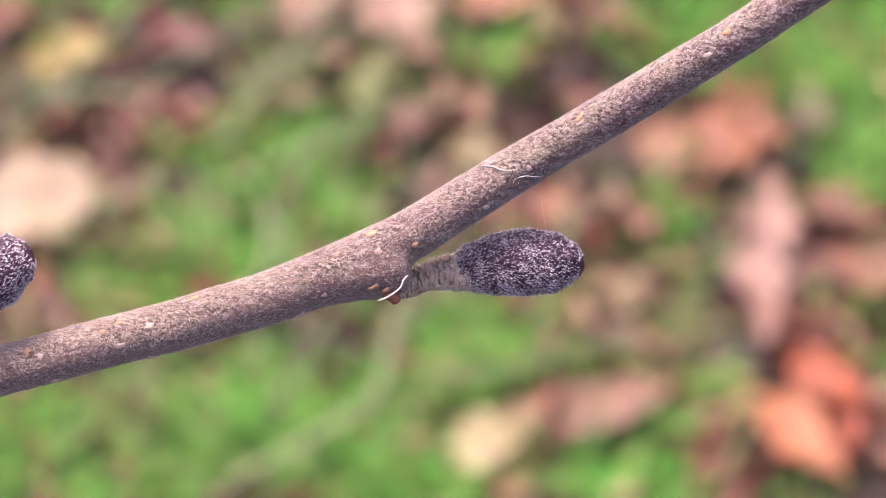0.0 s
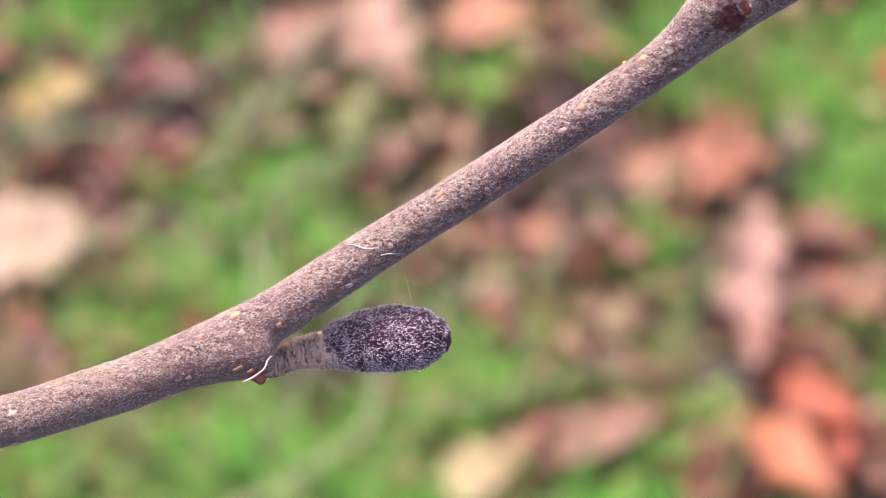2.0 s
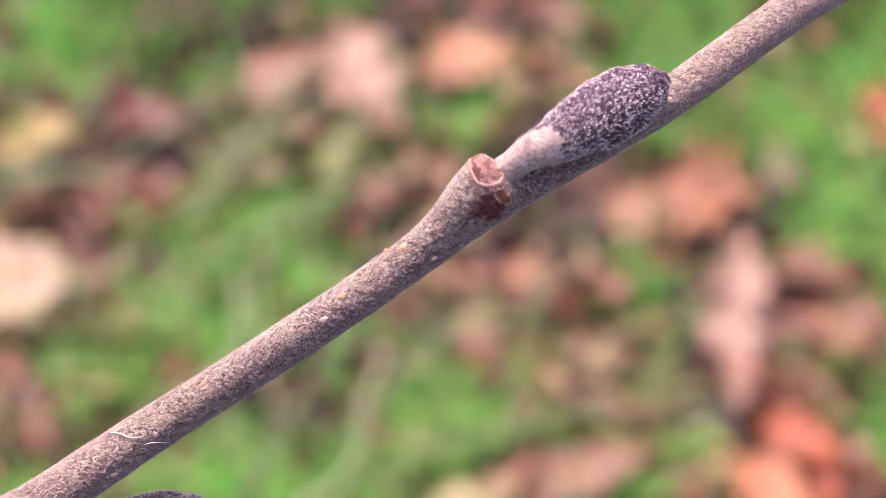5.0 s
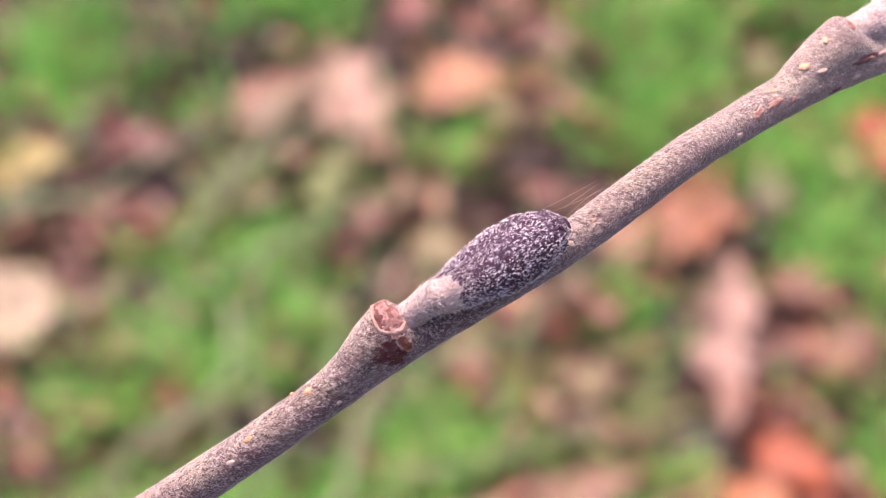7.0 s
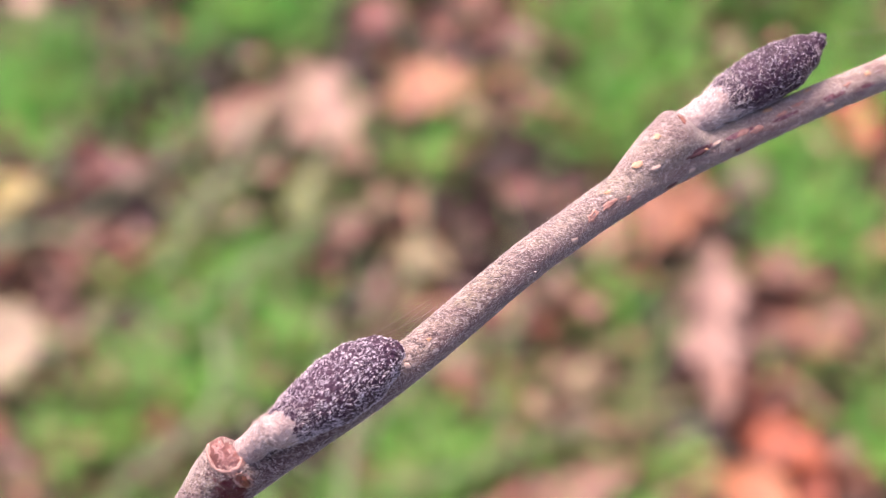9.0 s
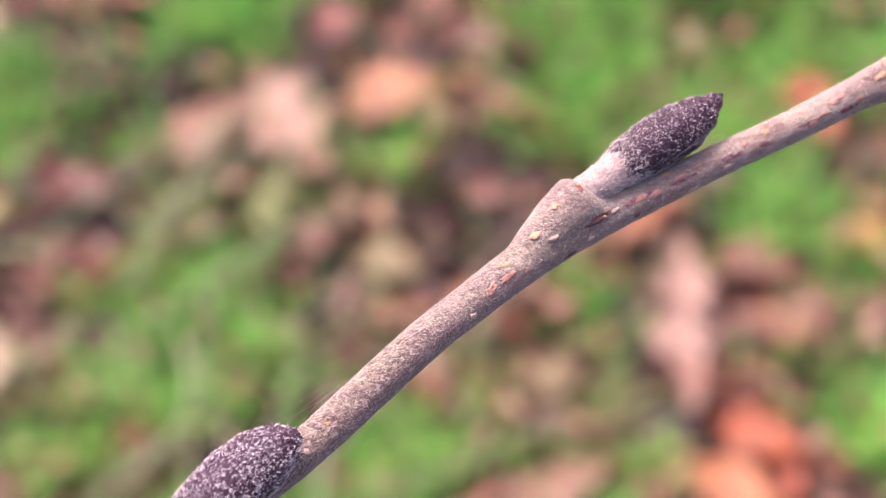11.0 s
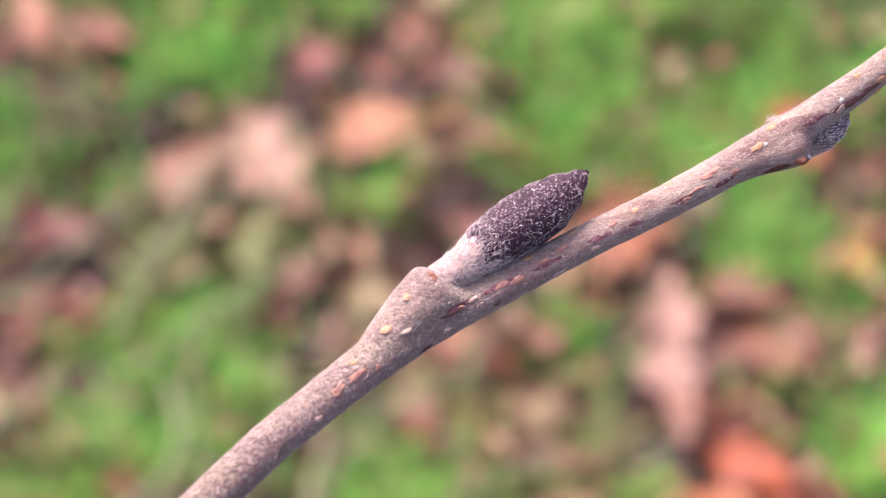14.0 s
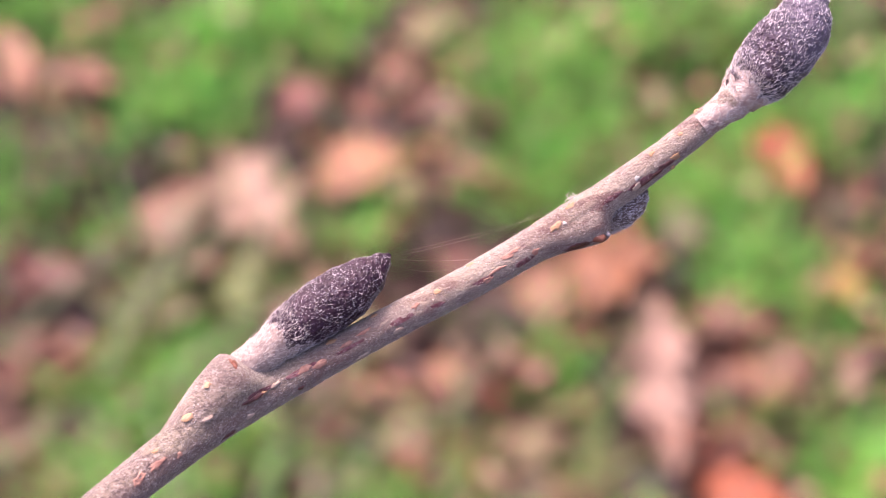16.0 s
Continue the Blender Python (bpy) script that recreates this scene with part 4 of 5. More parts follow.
def fallen_leaf(x0, y0, x1, y1, width, tone, label, shape="ovate", curl=0.25, lift=0.018, spot=None, flip=0.0):
    """A fallen leaf from its base to its tip on the ground."""
    global leaf_count
    leaf_count += 1
    length = math.hypot(x1 - x0, y1 - y0)
    COVERED.append(((x0 + x1) / 2, (y0 + y1) / 2, length * 0.55, width * 0.55, math.atan2(y1 - y0, x1 - x0)))
    leaf = new("fallen_leaf")
    leaf.matrix_world = Matrix.Translation((x0, y0, ground_height(x0, y0) + lift)) @ \
        pose(0, 0, 0, flip, -3, math.degrees(math.atan2(y1 - y0, x1 - x0)))
    tagged(leaf, label, "leaf", "fallen leaves on the ground")
    grey = sum(tone[:3]) / 3
    tone = tuple(max(0.01, grey + 1.12 * (c - grey)) * k for k, c in zip((0.60, 0.61, 0.53), tone[:3])) + (1,)
    dark = tuple(0.38 * c for c in tone[:3]) + (1,)
    pale = tuple(min(0.7, 1.25 * c) for c in tone[:3]) + (1,)
    mat = leaf_material("fallen_leaf_tone", tone, pale, spot or dark)
    V, F = leaf_blade(length, width, shape, curl, leaf_count * 1.37)
    link_mesh("blade", V, F, mat, leaf)
    rib = [(-0.25 * length, 0.03 * length, -0.008), (-0.1 * length, 0.01 * length, 0.0)] + \
          [V[i * 13 + 6] for i in (0, 5, 10, 15, 20)]
    C, R = smooth_path(np.array(rib), [0.0011, 0.0011, 0.0012, 0.0010, 0.0008, 0.0006, 0.0003], lambda q: 0.004)
    T, S, N = frames_along(C)
    a = np.linspace(0, 2 * np.pi, 6, endpoint=False)
    W = C[:, None] + R[:, None, None] * (np.cos(a)[None, :, None] * S[:, None] + np.sin(a)[None, :, None] * N[:, None])
    link_mesh("midrib", W.reshape(-1, 3), ring_faces(len(C), 6), mat, leaf)
    return leaf


fallen_leaf(-0.297, 0.844, -0.218, 0.852, 0.069, srgb(222, 198, 170), "cream-coloured fallen leaf lying on grass", "round")
fallen_leaf(-0.272, 0.956, -0.208, 0.961, 0.043, srgb(196, 176, 92), "yellow fallen leaf fading to ochre", "ovate")
fallen_leaf(-0.301, 0.998, -0.270, 0.988, 0.034, srgb(190, 116, 100), "pink-red dry leaf on soil", "ovate")
fallen_leaf(-0.191, 0.973, -0.144, 0.976, 0.034, srgb(140, 76, 62), "small red-brown fallen leaf on soil", "ovate")
fallen_leaf(-0.162, 0.912, -0.138, 0.921, 0.019, srgb(180, 148, 80), "small ochre leaf in grass", "ovate")
fallen_leaf(-0.107, 0.988, -0.051, 1.038, 0.047, srgb(182, 130, 106), "curled pinkish orange dry leaf", "ovate")
fallen_leaf(-0.055, 1.055, -0.007, 0.945, 0.064, srgb(206, 164, 146), "pale pink dry leaf lying face down", "lobed")
fallen_leaf(-0.113, 0.928, -0.076, 0.930, 0.023, srgb(180, 140, 114), "pinkish tan leaf half under grass", "ovate")
fallen_leaf(-0.034, 0.909, 0.000, 0.909, 0.032, srgb(180, 118, 104), "dull pink-brown leaf on dark soil", "ovate")
fallen_leaf(-0.062, 0.930, -0.031, 0.940, 0.033, srgb(160, 176, 92), "yellow-green leaf fading in litter", "round")
fallen_leaf(0.009, 1.012, 0.087, 1.016, 0.047, srgb(216, 146, 106), "orange-brown leaf tinged with yellow", "ovate")
fallen_leaf(0.079, 0.923, 0.112, 0.930, 0.025, srgb(152, 84, 66), "small rusty leaf on dark soil", "ovate")
fallen_leaf(0.056, 0.823, 0.094, 0.844, 0.035, srgb(182, 134, 114), "pinkish tan leaf beside low grass", "ovate")
fallen_leaf(0.159, 0.900, 0.220, 0.882, 0.089, srgb(208, 136, 100), "broad orange-tan fallen leaf with torn lobes", "lobed")
fallen_leaf(0.121, 0.885, 0.170, 0.874, 0.041, srgb(204, 138, 108), "orange-tan torn leaf end", "ovate")
fallen_leaf(0.225, 0.912, 0.251, 0.907, 0.033, srgb(160, 134, 122), "small greyish pink leaf fragment", "round")
fallen_leaf(0.204, 0.862, 0.189, 0.721, 0.048, srgb(204, 160, 148), "long pinkish tan fallen leaf", "lobed")
fallen_leaf(0.190, 0.812, 0.205, 0.741, 0.025, srgb(198, 152, 140), "folded pinkish tan leaf half", "ovate")
fallen_leaf(0.228, 0.844, 0.271, 0.814, 0.035, srgb(164, 104, 82), "dull rust-brown dry leaf", "ovate")
fallen_leaf(0.237, 0.801, 0.272, 0.768, 0.029, srgb(180, 116, 84), "rust-brown curled leaf edge", "narrow")
fallen_leaf(0.204, 0.719, 0.249, 0.684, 0.035, srgb(216, 110, 50), "bright orange-red fallen leaf", "ovate")
fallen_leaf(0.240, 0.715, 0.233, 0.650, 0.023, srgb(192, 92, 40), "orange-red curled leaf edge", "narrow")
fallen_leaf(0.186, 0.695, 0.231, 0.635, 0.040, srgb(236, 150, 104), "pale orange leaf beside a red one", "ovate")
fallen_leaf(0.002, 0.664, 0.043, 0.667, 0.040, srgb(230, 214, 164), "pale yellow leaf lying in grass", "round")
fallen_leaf(0.035, 0.680, 0.065, 0.684, 0.023, srgb(196, 162, 120), "straw-brown leaf end under a pale one", "ovate")
fallen_leaf(0.063, 0.673, 0.138, 0.707, 0.028, srgb(194, 138, 118), "narrow pinkish brown fallen leaf", "narrow")
fallen_leaf(0.100, 0.776, 0.128, 0.764, 0.031, srgb(186, 154, 120), "light tan leaf among low grass", "ovate")
fallen_leaf(0.105, 0.739, 0.137, 0.731, 0.022, srgb(168, 134, 92), "straw-coloured leaf in low grass", "ovate")
fallen_leaf(0.146, 0.662, 0.174, 0.647, 0.028, srgb(178, 108, 82), "rusty brown leaf in grass", "ovate")
fallen_leaf(0.164, 0.686, 0.189, 0.704, 0.016, srgb(176, 168, 92), "yellow-green leaf rim in low grass", "ovate")
fallen_leaf(0.028, 0.632, 0.057, 0.639, 0.016, srgb(170, 138, 80), "small ochre leaf by grass", "ovate")
fallen_leaf(0.312, 0.981, 0.317, 0.916, 0.037, srgb(216, 106, 66), "vivid orange leaf in bright grass", "ovate")
fallen_leaf(0.320, 0.857, 0.328, 0.823, 0.027, srgb(208, 152, 48), "golden yellow leaf in grass", "ovate")
fallen_leaf(-0.194, 1.209, -0.177, 1.127, 0.030, srgb(210, 148, 124), "pink-tan leaf beside bright grass", "ovate")
fallen_leaf(-0.005, 1.082, 0.034, 1.082, 0.034, srgb(160, 74, 56), "red-brown leaf on dark soil", "ovate")
fallen_leaf(0.066, 1.095, 0.098, 1.098, 0.026, srgb(186, 106, 88), "dull pink leaf fragment in litter", "ovate")
fallen_leaf(0.090, 1.127, 0.130, 1.122, 0.032, srgb(196, 176, 128), "straw-yellow leaf in bright grass", "ovate")
fallen_leaf(0.087, 1.058, 0.126, 1.037, 0.030, srgb(138, 74, 62), "dark maroon leaf in shade", "ovate")
fallen_leaf(0.307, 0.789, 0.340, 0.794, 0.024, srgb(140, 88, 70), "dark brown leaf on soil", "ovate")
fallen_leaf(0.236, 1.040, 0.253, 1.014, 0.028, srgb(156, 130, 92), "light brown leaf in grass", "ovate")
fallen_leaf(-0.146, 1.140, -0.113, 1.148, 0.033, srgb(180, 112, 92), "dry pink-brown leaf in litter", "ovate")
fallen_leaf(0.010, 0.895, 0.042, 0.863, 0.033, srgb(182, 160, 110), "straw-tan leaf in low grass", "ovate")
fallen_leaf(0.005, 0.847, 0.032, 0.838, 0.025, srgb(184, 124, 96), "small light brown leaf by grass", "ovate")
fallen_leaf(-0.051, 0.958, -0.014, 0.955, 0.031, srgb(158, 166, 86), "pale green leaf in litter", "ovate")
fallen_leaf(0.270, 0.821, 0.273, 0.769, 0.021, srgb(156, 100, 76), "narrow rust-brown dry leaf", "narrow")
fallen_leaf(0.022, 0.793, 0.061, 0.804, 0.029, srgb(170, 140, 96), "light brown litter leaf in shade", "ovate")

# ------------------------------------------------------------ what covers the soil, patch by patch
PATCHES = {k: [] for k in ("turf", "moss", "straw", "bare", "rust", "tan")}


def patch(kind, x, y, wide, deep, strength):
    PATCHES[kind].append((x, y, wide, deep, strength))


patch("turf", -0.128, 0.898, 0.027, 0.029, 1.2)
patch("turf", -0.092, 0.900, 0.022, 0.023, 0.8)
patch("turf", -0.112, 0.866, 0.039, 0.022, 0.6)
patch("turf", -0.160, 0.831, 0.025, 0.022, 0.8)
patch("turf", -0.124, 0.822, 0.039, 0.019, 0.7)
patch("turf", -0.065, 0.849, 0.019, 0.035, 0.9)
patch("turf", 0.040, 0.983, 0.026, 0.024, 0.9)
patch("turf", 0.137, 0.988, 0.026, 0.029, 1.0)
patch("turf", 0.164, 0.998, 0.023, 0.025, 1.0)
patch("turf", 0.266, 0.969, 0.037, 0.038, 1.3)
patch("turf", 0.235, 0.954, 0.022, 0.024, 1.1)
patch("turf", 0.276, 0.912, 0.022, 0.041, 1.2)
patch("turf", 0.269, 0.857, 0.018, 0.026, 0.9)
patch("turf", 0.142, 0.846, 0.018, 0.022, 0.9)
patch("turf", -0.198, 0.789, 0.021, 0.021, 0.8)
patch("turf", -0.126, 0.795, 0.031, 0.017, 0.9)
patch("turf", -0.245, 0.677, 0.023, 0.030, 1.0)
patch("turf", -0.132, 0.707, 0.023, 0.019, 0.6)
patch("turf", -0.074, 0.696, 0.030, 0.027, 0.8)
patch("turf", -0.136, 0.661, 0.026, 0.022, 0.8)
patch("turf", -0.018, 0.654, 0.026, 0.022, 1.1)
patch("turf", -0.060, 0.643, 0.029, 0.015, 0.8)
patch("turf", -0.180, 0.643, 0.029, 0.018, 0.8)
patch("turf", 0.016, 0.764, 0.021, 0.020, 1.0)
patch("turf", 0.026, 0.723, 0.025, 0.026, 1.3)
patch("turf", 0.149, 0.700, 0.017, 0.015, 0.5)
patch("turf", 0.103, 0.646, 0.029, 0.018, 1.2)
patch("turf", 0.245, 1.102, 0.035, 0.026, 1.2)
patch("turf", 0.191, 1.068, 0.023, 0.031, 1.1)
patch("turf", 0.326, 1.042, 0.023, 0.030, 0.9)
patch("turf", -0.097, 0.695, 0.027, 0.023, 1.2)
patch("turf", -0.004, 0.721, 0.027, 0.020, 1.2)
patch("turf", -0.159, 0.681, 0.023, 0.019, 1.0)
patch("turf", -0.118, 0.907, 0.029, 0.026, 1.2)
patch("turf", 0.246, 0.968, 0.033, 0.028, 1.2)
patch("turf", 0.187, 1.041, 0.034, 0.040, 1.2)
patch("turf", -0.229, 1.063, 0.031, 0.036, 1.3)
patch("turf", -0.245, 1.018, 0.034, 0.025, 0.8)
patch("turf", -0.146, 1.019, 0.027, 0.025, 0.8)
patch("turf", 0.042, 0.986, 0.026, 0.024, 1.1)
patch("turf", 0.136, 1.047, 0.023, 0.035, 1.0)
patch("turf", 0.186, 1.050, 0.031, 0.031, 1.1)
patch("turf", 0.143, 0.830, 0.018, 0.021, 0.8)
patch("turf", -0.067, 1.120, 0.036, 0.042, 1.3)
patch("turf", -0.054, 1.172, 0.025, 0.027, 1.2)
patch("turf", -0.120, 1.167, 0.025, 0.027, 0.6)
patch("turf", 0.036, 1.147, 0.024, 0.027, 0.9)
patch("turf", 0.160, 1.034, 0.027, 0.064, 1.3)
patch("turf", 0.159, 1.109, 0.031, 0.032, 1.3)
patch("turf", 0.203, 1.108, 0.031, 0.026, 1.3)
patch("turf", 0.204, 1.017, 0.019, 0.034, 0.9)
patch("turf", 0.284, 1.080, 0.031, 0.031, 1.3)
patch("turf", 0.277, 0.953, 0.029, 0.042, 1.2)
patch("turf", 0.356, 0.982, 0.022, 0.029, 0.8)
patch("turf", 0.296, 0.827, 0.028, 0.030, 1.1)
patch("turf", 0.247, 0.861, 0.021, 0.026, 1.0)
patch("turf", 0.302, 0.712, 0.023, 0.023, 1.2)
patch("turf", 0.274, 0.896, 0.018, 0.022, 0.8)
patch("turf", -0.169, 1.226, 0.038, 0.028, 1.0)
patch("turf", 0.008, 1.178, 0.049, 0.022, 1.0)
patch("turf", 0.328, 0.990, 0.022, 0.020, 0.9)
patch("moss", -0.265, 0.928, 0.018, 0.019, 1.0)
patch("moss", -0.090, 0.846, 0.021, 0.020, 1.0)
patch("moss", -0.052, 0.909, 0.016, 0.016, 0.7)
patch("moss", -0.023, 0.853, 0.016, 0.026, 0.5)
patch("moss", -0.167, 0.784, 0.024, 0.021, 1.0)
patch("moss", -0.096, 0.745, 0.024, 0.016, 0.7)
patch("moss", -0.172, 0.673, 0.020, 0.030, 1.0)
patch("moss", -0.103, 0.658, 0.020, 0.022, 0.7)
patch("moss", 0.040, 0.755, 0.020, 0.020, 0.8)
patch("moss", 0.070, 0.731, 0.024, 0.016, 0.7)
patch("moss", 0.247, 0.751, 0.020, 0.022, 1.0)
patch("moss", 0.117, 0.671, 0.020, 0.019, 1.0)
patch("moss", 0.184, 0.643, 0.019, 0.015, 0.6)
patch("moss", -0.075, 0.704, 0.020, 0.019, 0.8)
patch("moss", -0.182, 1.064, 0.023, 0.025, 0.8)
patch("moss", -0.056, 0.797, 0.024, 0.024, 0.9)
patch("moss", -0.179, 0.711, 0.030, 0.020, 1.0)
patch("moss", -0.102, 0.719, 0.027, 0.020, 1.0)
patch("moss", -0.133, 1.059, 0.027, 0.036, 1.0)
patch("moss", 0.100, 1.018, 0.019, 0.030, 0.6)
patch("moss", 0.148, 1.001, 0.023, 0.029, 0.8)
patch("moss", -0.114, 1.087, 0.028, 0.025, 1.0)
patch("moss", -0.015, 1.156, 0.024, 0.032, 0.9)
patch("moss", 0.381, 1.017, 0.030, 0.050, 1.2)
patch("moss", 0.280, 0.754, 0.023, 0.020, 0.9)
patch("straw", -0.129, 0.988, 0.026, 0.024, 0.7)
patch("straw", -0.094, 0.966, 0.022, 0.022, 0.9)
patch("straw", -0.047, 0.940, 0.022, 0.026, 1.1)
patch("straw", -0.194, 0.822, 0.025, 0.026, 0.7)
patch("straw", 0.028, 0.954, 0.022, 0.019, 0.6)
patch("straw", 0.115, 0.844, 0.018, 0.022, 0.8)
patch("straw", -0.217, 0.764, 0.021, 0.020, 0.7)
patch("straw", -0.194, 0.692, 0.012, 0.042, 0.8)
patch("straw", 0.056, 0.751, 0.020, 0.020, 0.8)
patch("straw", 0.142, 0.755, 0.024, 0.024, 1.0)
patch("straw", 0.120, 0.731, 0.020, 0.016, 0.9)
patch("straw", 0.170, 0.704, 0.017, 0.019, 1.0)
patch("straw", 0.148, 0.698, 0.020, 0.019, 0.8)
patch("straw", 0.038, 0.637, 0.016, 0.013, 1.0)
patch("straw", -0.002, 0.919, 0.022, 0.023, 1.0)
patch("straw", 0.012, 0.845, 0.021, 0.021, 0.8)
patch("straw", 0.053, 0.792, 0.021, 0.025, 0.8)
patch("straw", -0.098, 1.183, 0.021, 0.027, 0.6)
patch("straw", 0.247, 1.037, 0.023, 0.030, 0.9)
patch("straw", 0.236, 1.077, 0.023, 0.021, 0.7)
patch("bare", -0.154, 0.854, 0.015, 0.016, 1.0)
patch("bare", -0.147, 0.949, 0.028, 0.024, 1.0)
patch("bare", -0.206, 0.971, 0.015, 0.024, 1.0)
patch("bare", -0.030, 0.857, 0.014, 0.020, 0.8)
patch("bare", -0.223, 0.914, 0.022, 0.014, 0.8)
patch("bare", 0.081, 0.988, 0.026, 0.029, 0.8)
patch("bare", 0.042, 0.930, 0.022, 0.023, 0.8)
patch("bare", 0.232, 0.887, 0.020, 0.016, 1.0)
patch("bare", 0.099, 0.878, 0.018, 0.018, 1.0)
patch("bare", 0.164, 0.833, 0.012, 0.022, 0.9)
patch("bare", -0.096, 0.743, 0.019, 0.014, 1.0)
patch("bare", -0.052, 0.744, 0.019, 0.018, 1.0)
patch("bare", -0.215, 0.682, 0.010, 0.019, 0.8)
patch("bare", 0.167, 0.780, 0.012, 0.033, 1.0)
patch("bare", 0.187, 0.721, 0.017, 0.020, 1.0)
patch("bare", 0.244, 0.645, 0.013, 0.022, 1.0)
patch("bare", 0.095, 0.964, 0.033, 0.029, 0.9)
patch("bare", 0.054, 0.945, 0.026, 0.019, 0.8)
patch("bare", -0.177, 1.085, 0.028, 0.025, 0.8)
patch("bare", -0.120, 1.112, 0.024, 0.021, 0.7)
patch("bare", -0.145, 1.049, 0.023, 0.025, 0.5)
patch("bare", -0.178, 0.704, 0.013, 0.016, 0.5)
patch("bare", -0.133, 1.039, 0.023, 0.025, 0.9)
patch("bare", -0.164, 1.018, 0.023, 0.019, 0.8)
patch("bare", -0.092, 1.077, 0.018, 0.030, 0.7)
patch("bare", -0.087, 0.758, 0.024, 0.020, 0.8)
patch("bare", -0.151, 0.692, 0.017, 0.015, 0.6)
patch("bare", -0.075, 0.723, 0.017, 0.012, 0.5)
patch("bare", 0.233, 1.030, 0.015, 0.020, 0.6)
patch("bare", -0.056, 0.738, 0.017, 0.015, 1.0)
patch("bare", -0.102, 0.739, 0.017, 0.016, 0.9)
patch("bare", -0.216, 0.686, 0.012, 0.019, 0.9)
patch("bare", -0.116, 0.721, 0.020, 0.014, 0.7)
patch("bare", -0.102, 0.768, 0.021, 0.016, 0.8)
patch("bare", -0.158, 0.976, 0.023, 0.016, 0.7)
patch("bare", -0.120, 1.028, 0.019, 0.025, 0.9)
patch("bare", -0.185, 1.041, 0.015, 0.030, 0.6)
patch("bare", -0.166, 0.949, 0.022, 0.023, 1.0)
patch("bare", -0.009, 1.053, 0.023, 0.030, 0.8)
patch("bare", 0.060, 1.061, 0.023, 0.021, 0.7)
patch("bare", 0.097, 0.969, 0.019, 0.029, 0.7)
patch("bare", 0.016, 0.818, 0.014, 0.017, 0.6)
patch("bare", -0.011, 0.881, 0.018, 0.022, 0.5)
patch("bare", -0.153, 1.097, 0.020, 0.026, 1.0)
patch("bare", -0.109, 1.052, 0.024, 0.020, 1.0)
patch("bare", -0.018, 1.096, 0.020, 0.036, 0.9)
patch("bare", 0.078, 1.130, 0.024, 0.032, 1.0)
patch("bare", 0.089, 1.026, 0.023, 0.029, 0.8)
patch("bare", 0.354, 0.899, 0.018, 0.027, 1.0)
patch("rust", -0.268, 0.896, 0.022, 0.014, 1.0)
patch("rust", -0.231, 0.916, 0.025, 0.014, 1.0)
patch("rust", -0.199, 0.978, 0.022, 0.024, 0.8)
patch("rust", -0.020, 0.916, 0.022, 0.023, 1.0)
patch("rust", 0.095, 0.978, 0.034, 0.038, 1.0)
patch("rust", 0.017, 0.916, 0.022, 0.032, 0.8)
patch("rust", 0.069, 0.822, 0.028, 0.026, 0.6)
patch("rust", 0.172, 0.849, 0.025, 0.013, 1.0)
patch("rust", 0.244, 0.822, 0.028, 0.030, 1.0)
patch("rust", -0.261, 0.793, 0.017, 0.017, 0.7)
patch("rust", 0.222, 0.739, 0.020, 0.018, 1.0)
patch("rust", 0.159, 0.658, 0.020, 0.022, 1.0)
patch("rust", 0.071, 0.665, 0.020, 0.015, 0.5)
patch("rust", 0.113, 1.030, 0.023, 0.025, 0.9)
patch("rust", -0.175, 0.978, 0.022, 0.019, 1.0)
patch("rust", 0.094, 1.049, 0.027, 0.030, 1.0)
patch("rust", 0.010, 1.052, 0.023, 0.030, 0.8)
patch("rust", 0.237, 1.053, 0.015, 0.031, 0.6)
patch("rust", 0.089, 0.945, 0.022, 0.023, 0.7)
patch("rust", 0.071, 0.803, 0.017, 0.021, 0.8)
patch("rust", -0.146, 1.141, 0.033, 0.032, 1.0)
patch("rust", 0.014, 1.088, 0.024, 0.026, 1.0)
patch("rust", 0.057, 1.098, 0.024, 0.026, 0.8)
patch("rust", 0.082, 1.102, 0.020, 0.021, 1.0)
patch("rust", 0.106, 1.058, 0.031, 0.035, 1.0)
patch("rust", 0.346, 0.878, 0.018, 0.031, 1.0)
patch("rust", 0.325, 0.793, 0.017, 0.021, 1.0)
patch("rust", 0.271, 0.773, 0.024, 0.020, 0.7)
patch("rust", 0.254, 0.802, 0.024, 0.025, 0.8)
patch("tan", -0.191, 0.926, 0.026, 0.023, 1.0)
patch("tan", -0.206, 0.903, 0.022, 0.018, 1.0)
patch("tan", -0.237, 0.988, 0.019, 0.020, 0.8)
patch("tan", -0.203, 0.844, 0.019, 0.035, 1.0)
patch("tan", -0.097, 0.933, 0.020, 0.016, 1.0)
patch("tan", 0.076, 0.835, 0.032, 0.030, 1.0)
patch("tan", 0.246, 0.805, 0.021, 0.021, 0.6)
patch("tan", -0.249, 0.776, 0.028, 0.021, 1.0)
patch("tan", 0.115, 0.774, 0.022, 0.023, 1.0)
patch("tan", 0.059, 0.704, 0.020, 0.016, 1.0)
patch("tan", 0.257, 0.684, 0.013, 0.023, 0.8)
patch("tan", -0.029, 0.949, 0.022, 0.021, 1.0)
patch("tan", 0.015, 0.879, 0.022, 0.026, 1.0)
patch("tan", -0.191, 1.061, 0.015, 0.031, 0.6)
patch("tan", -0.015, 0.922, 0.022, 0.027, 0.7)
patch("tan", 0.017, 0.879, 0.022, 0.027, 0.8)
patch("tan", 0.111, 0.777, 0.024, 0.024, 0.8)
patch("tan", 0.080, 0.846, 0.021, 0.022, 0.8)
patch("tan", 0.110, 1.130, 0.028, 0.027, 1.0)
patch("tan", -0.119, 1.183, 0.021, 0.033, 0.5)


